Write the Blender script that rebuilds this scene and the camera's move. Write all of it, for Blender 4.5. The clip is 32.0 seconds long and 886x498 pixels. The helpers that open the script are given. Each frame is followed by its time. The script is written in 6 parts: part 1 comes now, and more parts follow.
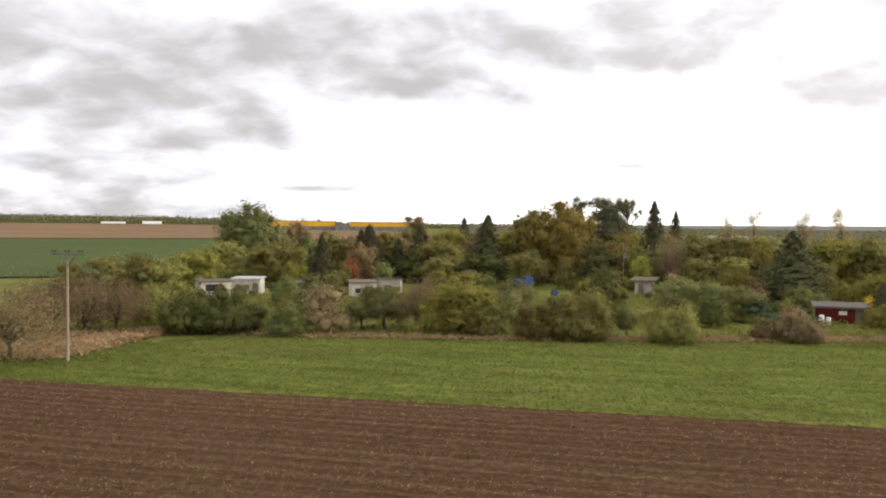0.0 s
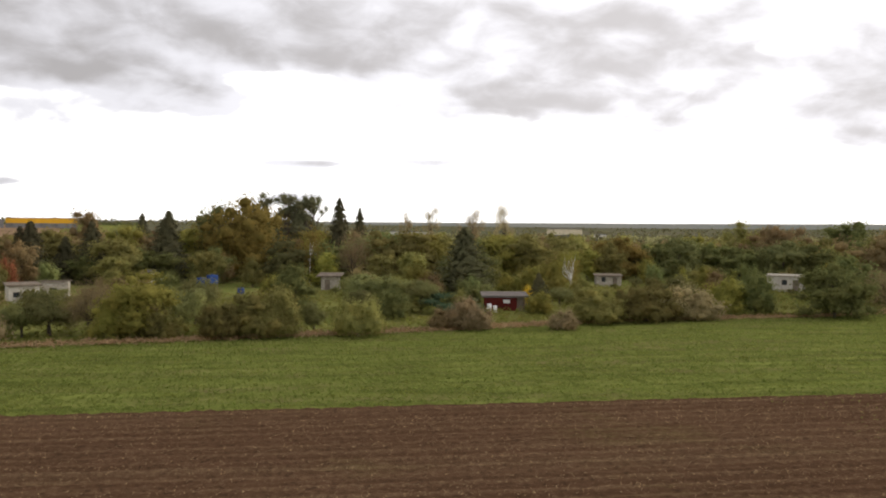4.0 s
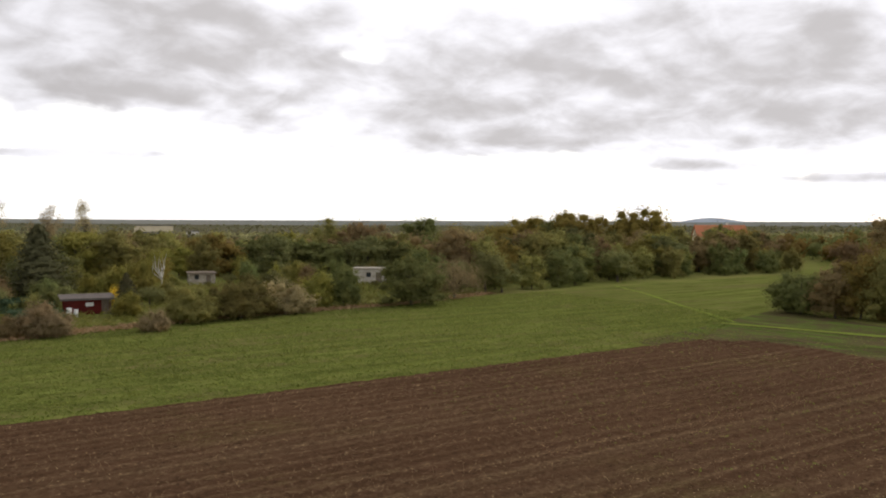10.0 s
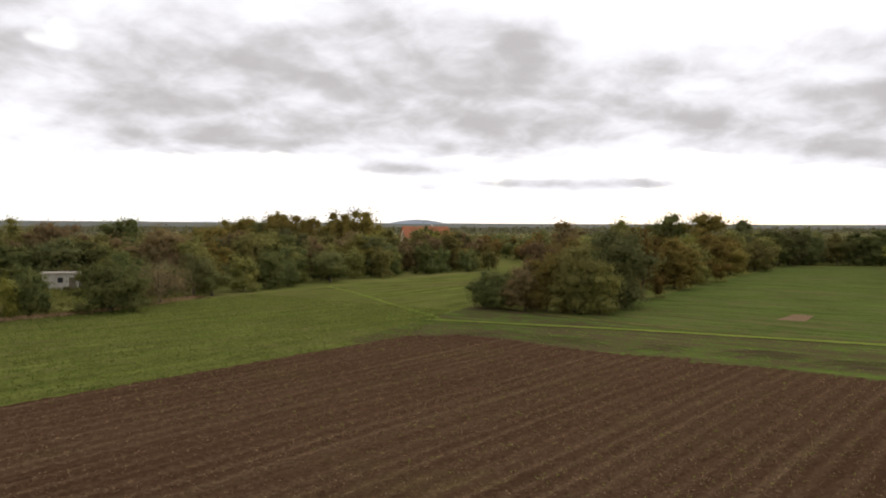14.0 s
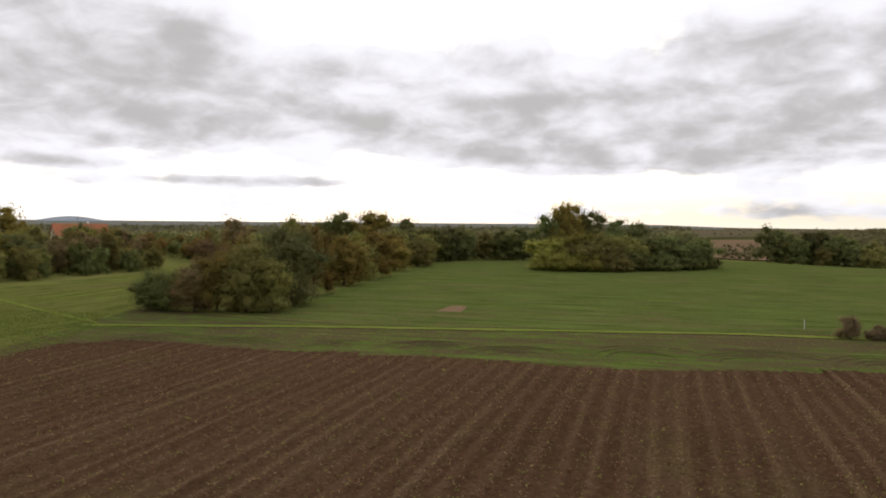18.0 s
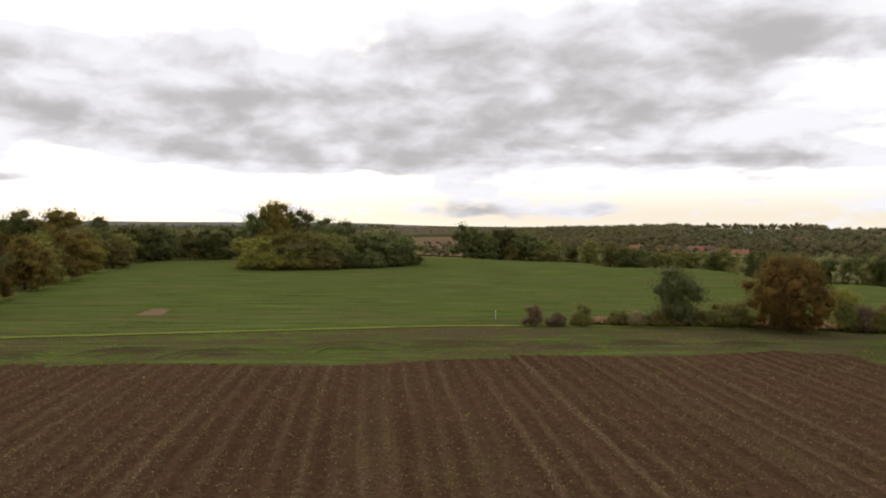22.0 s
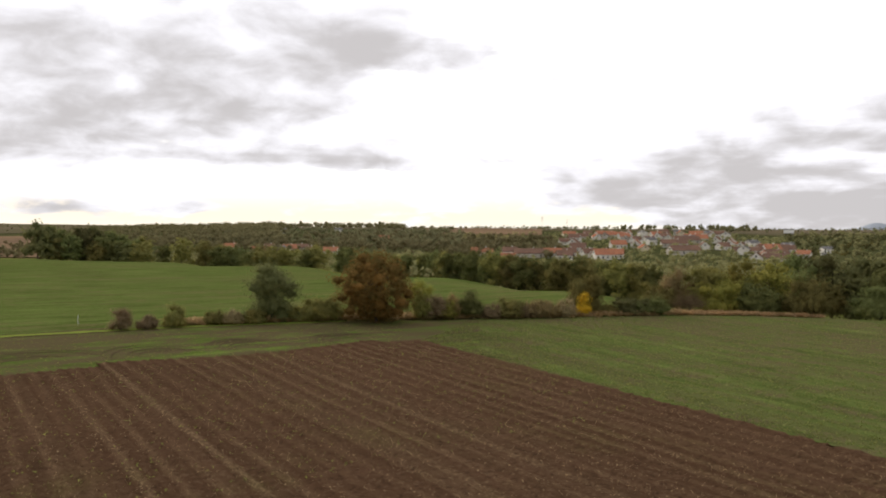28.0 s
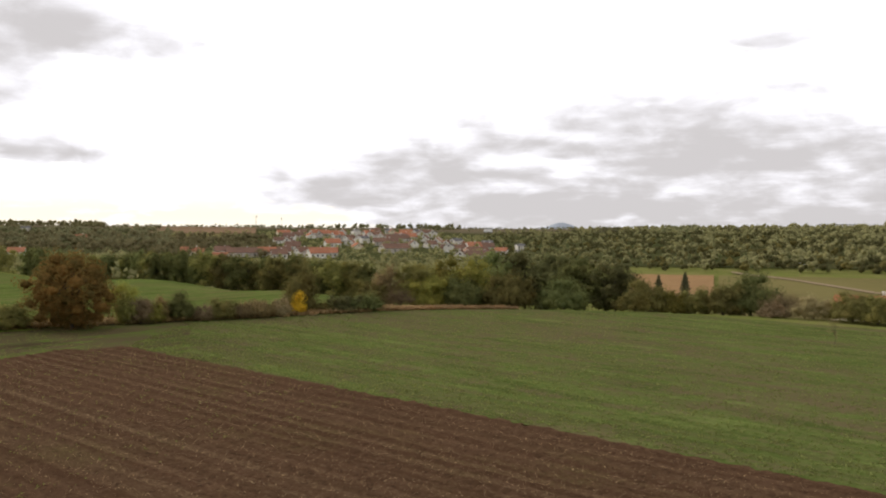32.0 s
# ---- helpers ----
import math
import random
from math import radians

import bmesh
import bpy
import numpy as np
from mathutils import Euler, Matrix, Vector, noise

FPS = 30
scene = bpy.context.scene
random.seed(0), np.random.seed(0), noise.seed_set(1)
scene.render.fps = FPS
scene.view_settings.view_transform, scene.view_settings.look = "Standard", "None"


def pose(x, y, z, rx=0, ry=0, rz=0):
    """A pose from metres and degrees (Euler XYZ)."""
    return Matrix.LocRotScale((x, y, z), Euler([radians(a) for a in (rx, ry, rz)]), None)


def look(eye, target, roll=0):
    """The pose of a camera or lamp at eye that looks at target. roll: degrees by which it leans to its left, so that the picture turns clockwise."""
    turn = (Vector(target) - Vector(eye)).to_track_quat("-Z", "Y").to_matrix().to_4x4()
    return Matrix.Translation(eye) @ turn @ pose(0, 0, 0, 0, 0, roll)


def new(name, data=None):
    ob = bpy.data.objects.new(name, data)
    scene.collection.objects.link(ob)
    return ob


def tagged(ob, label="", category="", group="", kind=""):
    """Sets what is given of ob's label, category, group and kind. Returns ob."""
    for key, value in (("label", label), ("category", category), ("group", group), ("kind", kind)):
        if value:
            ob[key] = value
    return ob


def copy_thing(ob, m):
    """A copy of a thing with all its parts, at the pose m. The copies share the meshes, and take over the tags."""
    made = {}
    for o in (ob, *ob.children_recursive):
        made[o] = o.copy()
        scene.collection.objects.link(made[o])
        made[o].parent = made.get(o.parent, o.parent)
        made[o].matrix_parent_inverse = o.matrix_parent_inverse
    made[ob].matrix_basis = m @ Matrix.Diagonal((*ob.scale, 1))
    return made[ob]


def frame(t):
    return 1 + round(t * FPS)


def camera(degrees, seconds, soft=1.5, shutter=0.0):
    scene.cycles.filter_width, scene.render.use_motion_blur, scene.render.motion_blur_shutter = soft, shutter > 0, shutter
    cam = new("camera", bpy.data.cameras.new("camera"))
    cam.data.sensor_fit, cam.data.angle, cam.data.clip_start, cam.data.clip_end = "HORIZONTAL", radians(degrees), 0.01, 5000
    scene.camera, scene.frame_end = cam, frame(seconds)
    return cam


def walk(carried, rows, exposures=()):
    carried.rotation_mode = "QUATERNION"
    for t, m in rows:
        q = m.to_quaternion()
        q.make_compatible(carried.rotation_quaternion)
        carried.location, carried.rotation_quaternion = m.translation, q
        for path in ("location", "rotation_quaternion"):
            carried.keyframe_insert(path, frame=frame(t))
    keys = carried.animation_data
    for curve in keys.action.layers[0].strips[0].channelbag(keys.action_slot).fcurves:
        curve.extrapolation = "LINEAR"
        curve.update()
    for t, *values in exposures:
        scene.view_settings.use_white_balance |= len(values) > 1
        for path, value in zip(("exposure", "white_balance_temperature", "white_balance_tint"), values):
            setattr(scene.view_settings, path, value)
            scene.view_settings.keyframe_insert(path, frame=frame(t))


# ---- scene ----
cam = camera(56.17, 32.0, soft=2.0)
PATH = [
    (0, pose(0, 0, 12, 88.64, -0.40, 9.60)),
    (0.5, pose(0, 0, 12, 88.61, -0.56, 6.78)),
    (1, pose(0, 0, 12, 88.61, -0.51, 3.76)),
    (1.5, pose(0, 0, 12, 88.63, -0.45, 0.45)),
    (2, pose(0, 0, 12, 88.63, -0.46, -2.34)),
    (2.5, pose(0, 0, 12, 88.62, -0.46, -4.71)),
    (3, pose(0, 0, 12, 88.61, -0.35, -7.06)),
    (3.5, pose(0, 0, 12, 88.58, -0.32, -9.39)),
    (5.5, pose(0, 0, 12, 88.46, -0.30, -18.62)),
    (6, pose(0, 0, 12, 88.44, -0.24, -20.67)),
    (6.5, pose(0, 0, 12, 88.43, -0.26, -23.19)),
    (7, pose(0, 0, 12, 88.46, -0.25, -25.80)),
    (7.5, pose(0, 0, 12, 88.44, -0.31, -28.28)),
    (8, pose(0, 0, 12, 88.43, -0.29, -31.01)),
    (8.5, pose(0, 0, 12, 88.42, -0.29, -33.09)),
    (9, pose(0, 0, 12, 88.41, -0.31, -35.15)),
    (9.5, pose(0, 0, 12, 88.41, -0.26, -37.28)),
    (10, pose(0, 0, 12, 88.42, -0.17, -39.29)),
    (10.5, pose(0, 0, 12, 88.43, -0.15, -41.20)),
    (11, pose(0, 0, 12, 88.46, -0.05, -43.69)),
    (11.5, pose(0, 0, 12, 88.47, -0.09, -45.78)),
    (12, pose(0, 0, 12, 88.47, -0.15, -48.30)),
    (12.5, pose(0, 0, 12, 88.49, -0.17, -50.99)),
    (13, pose(0, 0, 12, 88.51, -0.22, -53.82)),
    (13.5, pose(0, 0, 12, 88.54, -0.23, -56.53)),
    (14, pose(0, 0, 12, 88.57, -0.25, -58.93)),
    (14.5, pose(0, 0, 12, 88.58, -0.27, -61.71)),
    (16.5, pose(0, 0, 12, 88.59, -0.44, -72.95)),
    (17, pose(0, 0, 12, 88.59, -0.37, -75.70)),
    (17.5, pose(0, 0, 12, 88.56, -0.40, -78.52)),
    (18, pose(0, 0, 12, 88.54, -0.37, -81.33)),
    (18.5, pose(0, 0, 12, 88.56, -0.38, -84.00)),
    (19, pose(0, 0, 12, 88.58, -0.28, -86.69)),
    (19.5, pose(0, 0, 12, 88.59, -0.27, -89.50)),
    (20, pose(0, 0, 12, 88.59, -0.27, -91.80)),
    (20.5, pose(0, 0, 12, 88.57, -0.28, -94.20)),
    (21, pose(0, 0, 12, 88.58, -0.28, -96.58)),
    (21.5, pose(0, 0, 12, 88.57, -0.27, -98.93)),
    (22, pose(0, 0, 12, 88.53, -0.24, -101.28)),
    (22.5, pose(0, 0, 12, 88.54, -0.25, -103.63)),
    (23, pose(0, 0, 12, 88.55, -0.25, -106.00)),
    (23.5, pose(0, 0, 12, 88.54, -0.27, -108.41)),
    (24, pose(0, 0, 12, 88.54, -0.31, -110.75)),
    (24.5, pose(0, 0, 12, 88.56, -0.32, -113.56)),
    (25, pose(0, 0, 12, 88.55, -0.34, -116.11)),
    (25.5, pose(0, 0, 12, 88.53, -0.29, -118.26)),
    (27.5, pose(0, 0, 12, 88.54, -0.33, -126.74)),
    (28, pose(0, 0, 12, 88.54, -0.31, -128.69)),
    (28.5, pose(0, 0, 12, 88.56, -0.26, -130.76)),
    (29, pose(0, 0, 12, 88.57, -0.31, -132.96)),
    (29.5, pose(0, 0, 12, 88.56, -0.31, -135.49)),
    (30, pose(0, 0, 12, 88.60, -0.27, -137.92)),
    (30.5, pose(0, 0, 12, 88.59, -0.29, -140.39)),
    (31, pose(0, 0, 12, 88.59, -0.30, -142.97)),
    (31.5, pose(0, 0, 12, 88.57, -0.34, -145.61)),
    (32, pose(0, 0, 12, 88.57, -0.40, -148.19)),
]
walk(cam, PATH, [(0, 0.90), (3, 0.64), (8, 0.36), (13, 0.24), (24, 0.09), (28, 0.34), (32, 0.42)])

# ---- world, sun ----
SUN_BEARING, SUN_UP = 86.0, 15.0
world = bpy.data.worlds.new("overcast_sky")
scene.world = world
world.use_nodes = True


class Nodes:
    """Short hand for building a node tree."""

    def __init__(self, tree):
        self.t = tree
        tree.nodes.clear()

    def n(self, kind, **props):
        node = self.t.nodes.new(kind)
        for key, value in props.items():
            if key == "op":
                node.operation = value
            elif key == "blend":
                node.blend_type, node.data_type = value, "RGBA"
            elif key == "interp":
                node.interpolation_type = value
        return node

    def put(self, value, socket):
        if isinstance(value, bpy.types.NodeSocket):
            self.t.links.new(value, socket)
        else:
            socket.default_value = value

    def math(self, op, a, b=0.0, c=0.0, clamp=False):
        node = self.n("ShaderNodeMath", op=op)
        node.use_clamp = clamp
        for i, v in enumerate((a, b, c)):
            self.put(v, node.inputs[i])
        return node.outputs[0]

    def vec(self, op, a, b=(0, 0, 0)):
        node = self.n("ShaderNodeVectorMath", op=op)
        self.put(a, node.inputs[0])
        self.put(b, node.inputs[1])
        return node.outputs["Value"] if op in ("DOT_PRODUCT", "LENGTH") else node.outputs[0]

    def mix(self, f, a, b, blend="MIX"):
        node = self.n("ShaderNodeMix", blend=blend)
        self.put(f, node.inputs[0])
        self.put(a if isinstance(a, bpy.types.NodeSocket) else (*a, 1)[:4], node.inputs[6])
        self.put(b if isinstance(b, bpy.types.NodeSocket) else (*b, 1)[:4], node.inputs[7])
        return node.outputs[2]

    def noise(self, where, scale, detail=4.0, rough=0.55, warp=0.0):
        node = self.n("ShaderNodeTexNoise")
        self.put(where, node.inputs["Vector"])
        node.inputs["Scale"].default_value, node.inputs["Detail"].default_value = scale, detail
        node.inputs["Roughness"].default_value, node.inputs["Distortion"].default_value = rough, warp
        return node.outputs[0]

    def ramp(self, value, lo, hi):
        node = self.n("ShaderNodeMapRange", interp="SMOOTHSTEP")
        self.put(value, node.inputs[0])
        node.inputs[1].default_value, node.inputs[2].default_value = lo, hi
        return node.outputs[0]


# cloud banks: bearing, height over the horizon, half width, half height (degrees), weight
BANKS_NORTH = [
    (-33, 9.9, 9.1, 2.22, 1.4), (-36, 12.4, 4.2, 1.85, 0.68), (-29, 6.1, 7.0, 0.93, 1.1), (-23, 6.2, 1.8, 0.93, 0.81), (-34, 4.0, 4.2, 0.37, 1.1),
    (-29, 3.3, 3.9, 0.41, 1.2), (-36, 1.7, 6.0, 0.56, 0.81), (-19, 13.3, 2.1, 1.67, 0.81), (-1, 13.1, 10.5, 1.33, 1.6), (-8, 11.9, 4.6, 1.04, 1.2),
    (11, 13.2, 8.1, 1.19, 0.68), (-6, 8.5, 3.0, 0.89, 1.4), (-12, 9.4, 3.2, 0.56, 0.81), (14, 9.9, 1.8, 0.74, 0.54), (-19, 2.7, 2.5, 0.15, 1.2),
    (2, 4.3, 2.1, 0.15, 0.94),
]
BANKS_EAST = [
    (14, 12.5, 7.7, 1.85, 0.9), (16, 9.3, 2.8, 0.93, 0.8), (22, 9.3, 3.2, 1.11, 0.8), (26, 9.4, 2.5, 1.48, 0.7), (26, 13.1, 5.3, 1.67, 0.6),
    (34, 8.3, 5.6, 1.22, 1), (40, 7.2, 5.3, 0.93, 0.9), (46, 7.1, 5.6, 1.11, 1), (54, 7.1, 5.3, 0.93, 0.7), (50, 10.8, 3.5, 1.48, 0.7),
    (57, 12.8, 5.6, 1.85, 0.8), (61, 6.9, 3.5, 0.93, 0.7), (10, 4.4, 3.2, 0.22, 0.9), (17, 4.6, 2.8, 0.19, 0.7), (33, 12.0, 2.5, 0.89, -0.6),
    (58, 4.0, 2.5, 0.22, 0.5),
]
BANKS_SOUTH_EAST = [
    (59, 9.6, 3.9, 1.85, 0.7), (50, 9.7, 4.2, 2.22, 0.5), (64, 6.7, 3.9, 0.93, 0.7), (70, 7.3, 4.2, 1.30, 0.8), (70, 9.3, 2.5, 1.11, 0.5),
    (76, 11.1, 2.8, 0.67, 0.9), (78, 6.6, 2.8, 0.67, 0.7), (63, 12.7, 2.8, 1.11, 0.6), (86, 8.2, 4.6, 0.56, 0.7), (88, 5.8, 5.3, 0.93, 0.8),
    (95, 7.0, 7.0, 0.96, 0.6), (95, 5.0, 8.8, 0.67, 0.7), (102, 9.7, 4.2, 1.85, 0.7), (57, 4.1, 2.1, 0.30, 0.5), (69, 3.0, 5.3, 0.22, 0.5),
]
BANKS_SOUTH = [
    (113, 12.7, 5.6, 1.85, 0.85), (117, 10.5, 3.5, 1.11, 0.68), (104, 10.4, 5.3, 1.11, 0.68), (104, 8.5, 8.8, 0.67, 0.51), (113, 7.9, 2.5, 1.04, 0.68),
    (94, 6.0, 8.8, 0.82, 0.42), (119, 4.6, 12.3, 0.26, 0.85), (120, 8.6, 2.1, 0.74, 0.59), (129, 11.5, 4.2, 0.89, 0.59), (136, 9.6, 2.5, 0.74, 0.59),
    (133, 5.6, 4.6, 1.04, 0.42), (107, 1.1, 7.0, 0.30, 0.51), (123, 13.8, 3.5, 1.33, 0.42),
]
BANKS_SOUTH_WEST = [
    (119, 12.1, 4.9, 1.41, 0.59), (127, 11.5, 2.1, 0.44, 0.42), (147, 2.7, 8.8, 0.67, 0.85), (155, 4.6, 8.8, 0.52, 0.68), (162, 3.1, 8.8, 1.04, 0.85),
    (167, 4.9, 4.6, 0.89, 0.77), (167, 1.6, 5.3, 0.82, 0.68), (157, 7.4, 7.0, 0.74, 0.51), (166, 9.2, 5.3, 1.19, 0.51), (170, 12.4, 1.4, 0.74, 0.42),
    (146, 1.9, 4.2, 0.33, 0.59), (166, 2.2, 12.0, 2.2, 1.35), (158, 4.2, 8.0, 1.0, 0.5), (150, 2.2, 7.0, 0.9, 0.55), (170, 7.5, 7.0, 2.6, 0.35),
]
BANKS_WIDE = [
    (-30, 0.7, 10.0, 0.7, 0.9), (-34, 9.0, 6.0, 3.5, 0.15), (-12, 13.5, 10.0, 1.2, 0.20), (22, 11.5, 10.0, 2.4, 0.35), (52, 9.8, 17.0, 2.8, 0.60), (30, 10.5, 8.0, 2.0, 0.30), (66, 3.1, 5.0, 0.35, 0.45),
    (84, 10.8, 7.0, 1.7, 0.45), (103, 8.0, 15.0, 3.2, 0.40), (119, 6.5, 6.0, 1.7, 0.42),
]
k = Nodes(world.node_tree)
ray_dir = k.n("ShaderNodeTexCoord").outputs["Generated"]
sep = k.n("ShaderNodeSeparateXYZ")
k.put(ray_dir, sep.inputs[0])
dx, dy, dz = sep.outputs
up = k.math("MULTIPLY", k.math("ARCSINE", dz), 57.2958)
bearing = k.math("MULTIPLY", k.math("ARCTAN2", dx, dy), 57.2958)
spot = k.n("ShaderNodeCombineXYZ")
k.put(bearing, spot.inputs[0])
k.put(up, spot.inputs[1])


def ceiling_at(rise):
    """Cloud lumps on a flat ceiling of cloud, seen a little higher than the ray by rise."""
    flat = k.n("ShaderNodeCombineXYZ")
    far = k.math("ADD", k.math("MAXIMUM", k.math("ADD", dz, rise), 0.0), 0.30)
    k.put(k.math("DIVIDE", dx, far), flat.inputs[0])
    k.put(k.math("DIVIDE", dy, far), flat.inputs[1])
    flat.inputs[2].default_value = 4.3
    big = k.noise(flat.outputs[0], 2.6, 3.0, 0.45, 0.2)
    small = k.noise(flat.outputs[0], 6.5, 7.0, 0.54, 0.25)
    both = k.math("MULTIPLY_ADD", k.math("SUBTRACT", small, 0.5), 1.3, k.math("MULTIPLY", k.math("SUBTRACT", big, 0.5), 1.6))
    return big, small, both


billow, puffs, lumps = ceiling_at(0.0)
lumps_above = ceiling_at(0.022)[2]
relief = k.math("SUBTRACT", lumps, lumps_above)
streak_at = k.n("ShaderNodeCombineXYZ")
k.put(k.math("MULTIPLY", bearing, 0.05), streak_at.inputs[0])
k.put(k.math("MULTIPLY", up, 0.55), streak_at.inputs[1])
streak = k.noise(streak_at.outputs[0], 1.6, 7.0, 0.6, 0.3)
bank = 0.0
for b, e, sb, se, weight in BANKS_NORTH + BANKS_EAST + BANKS_SOUTH_EAST + BANKS_SOUTH + BANKS_SOUTH_WEST + BANKS_WIDE:
    off = k.vec("MULTIPLY", k.vec("SUBTRACT", spot.outputs[0], (b, e, 0)), (0.7 / sb, 0.64 / se, 0))
    bell = k.math("POWER", 2.718, k.math("MULTIPLY", k.vec("DOT_PRODUCT", off, off), -1.0))
    bank = k.math("MULTIPLY_ADD", bell, weight, bank)
overhead = k.ramp(up, 14.0, 30.0)
bank = k.math("MAXIMUM", bank, k.math("MULTIPLY", overhead, 0.65))
layered = k.math("MULTIPLY_ADD", k.ramp(bearing, 100.0, 135.0), 1.0, 0.0)
ragged = k.math("MULTIPLY_ADD", k.math("SUBTRACT", streak, 0.5), layered, lumps)
body = k.math("ADD", k.math("MINIMUM", bank, 1.1), ragged)
stratus = k.math("MULTIPLY", k.ramp(bearing, 141.0, 153.0), k.ramp(up, 8.0, 4.5))
calm = k.math("MULTIPLY_ADD", k.math("SUBTRACT", streak, 0.5), 1.3, k.math("MULTIPLY_ADD", ragged, 0.5, 1.4))
body = k.math("MULTIPLY_ADD", stratus, k.math("SUBTRACT", calm, body), body)
cover = k.ramp(body, 0.10, 0.50)
dark = k.ramp(k.math("MULTIPLY_ADD", relief, -2.1, k.math("MULTIPLY_ADD", k.math("SUBTRACT", puffs, 0.5), 1.2, body)), 0.10, 1.75)
veil = k.math("MULTIPLY", k.math("MULTIPLY", k.ramp(billow, 0.42, 0.62), k.ramp(up, 3.0, 9.0)), 0.55)
sky = k.n("ShaderNodeTexSky")
sky.sky_type, sky.sun_disc = "NISHITA", False
sky.sun_elevation, sky.sun_rotation = radians(SUN_UP), radians(SUN_BEARING)
clear = k.mix(0.9, k.vec("MULTIPLY", sky.outputs[0], (0.12, 0.12, 0.12)), (1.12, 1.10, 1.08))
low_glow = k.math("MULTIPLY", k.ramp(k.math("ABSOLUTE", k.math("SUBTRACT", up, 0.8)), 3.0, 0.0), k.ramp(bearing, 60.0, 110.0))
clear = k.mix(k.math("MULTIPLY", low_glow, 0.85), clear, (0.86, 0.76, 0.60))
shade = k.mix(dark, (0.89, 0.88, 0.93), (0.49, 0.47, 0.475))
sunless = k.math("MULTIPLY", k.ramp(bearing, 30.0, -15.0), 0.33)
shade = k.mix(sunless, shade, (0.0, 0.0, 0.0))
paint = k.mix(cover, k.mix(veil, clear, (0.78, 0.77, 0.80)), shade)
bg = k.n("ShaderNodeBackground")
k.put(paint, bg.inputs[0])
bg.inputs[1].default_value = 1.0
k.put(bg.outputs[0], k.n("ShaderNodeOutputWorld").inputs[0])

sun = new("sun", bpy.data.lights.new("sun", "SUN"))
sun.data.energy, sun.data.angle, sun.data.color = 1.7, radians(25), (1.0, 0.93, 0.83)
sb_, se_ = radians(SUN_BEARING), radians(SUN_UP)
sun.matrix_world = look((math.sin(sb_) * 300, math.cos(sb_) * 300, 120), (0, 0, 120 - 300 * math.tan(se_)))

# ---- materials ----


def material(name, rough=0.8, metal=0.0, gloss=0.0):
    m = bpy.data.materials.new(name)
    m.use_nodes = True
    g = Nodes(m.node_tree)
    shader = g.n("ShaderNodeBsdfPrincipled")
    shader.inputs["Roughness"].default_value, shader.inputs["Metallic"].default_value = rough, metal
    shader.inputs["Specular IOR Level"].default_value = gloss
    g.put(shader.outputs[0], g.n("ShaderNodeOutputMaterial").inputs[0])
    return m, g, shader


def bumped(g, shader, height, strength, distance):
    node = g.n("ShaderNodeBump")
    node.inputs["Strength"].default_value, node.inputs["Distance"].default_value = strength, distance
    g.put(height, node.inputs["Height"])
    g.put(node.outputs[0], shader.inputs["Normal"])


def mottled(name, a, b, c, coarse, fine, rough=0.85, bump=0.3, distance=0.05, metal=0.0):
    """A surface of three tones that vary at a coarse and a fine scale (per metre)."""
    m, g, shader = material(name, rough, metal)
    at = g.n("ShaderNodeNewGeometry").outputs["Position"]
    big, small = g.noise(at, coarse, 3.0), g.noise(at, fine, 5.0, 0.65)
    col = g.mix(g.ramp(big, 0.35, 0.65), a, b)
    col = g.mix(g.ramp(small, 0.48, 0.72), col, c)
    g.put(col, shader.inputs["Base Color"])
    bumped(g, shader, small, bump, distance)
    return m


def leafy(name, a, b, spread=0.28, through_light=0.42):
    """Leaves: two tones leaf by leaf, patchy over the crown, each plant a little lighter or darker."""
    m, g, shader = material(name, 0.7)
    geo = g.n("ShaderNodeNewGeometry")
    leaf, at = geo.outputs["Random Per Island"], geo.outputs["Position"]
    plant = g.n("ShaderNodeObjectInfo").outputs["Random"]
    patch, tuft = g.noise(at, 0.45, 2.0, 0.5), g.noise(at, 2.6, 5.0, 0.7)
    col = g.mix(leaf, a, b)
    col = g.mix(g.math("MULTIPLY", g.ramp(patch, 0.48, 0.68), 0.35), col, tuple(q * f for q, f in zip(b, (1.22, 1.05, 0.9))))
    node = g.n("ShaderNodeHueSaturation")
    g.put(g.math("MULTIPLY_ADD", plant, 0.03, 0.485), node.inputs["Hue"])
    node.inputs["Saturation"].default_value = 1.0
    tone = g.math("MULTIPLY_ADD", plant, 2 * spread, 1 - spread)
    g.put(g.math("MULTIPLY", tone, g.math("MULTIPLY_ADD", tuft, 0.9, 0.66)), node.inputs["Value"])
    g.put(col, node.inputs["Color"])
    g.put(node.outputs[0], shader.inputs["Base Color"])
    bumped(g, shader, tuft, 0.8, 0.35)
    glow = g.n("ShaderNodeBsdfTranslucent")
    g.put(node.outputs[0], glow.inputs[0])
    both = g.n("ShaderNodeMixShader")
    both.inputs[0].default_value = through_light
    g.put(shader.outputs[0], both.inputs[1])
    g.put(glow.outputs[0], both.inputs[2])
    out = [n for n in g.t.nodes if n.bl_idname == "ShaderNodeOutputMaterial"][0]
    g.put(both.outputs[0], out.inputs[0])
    return m


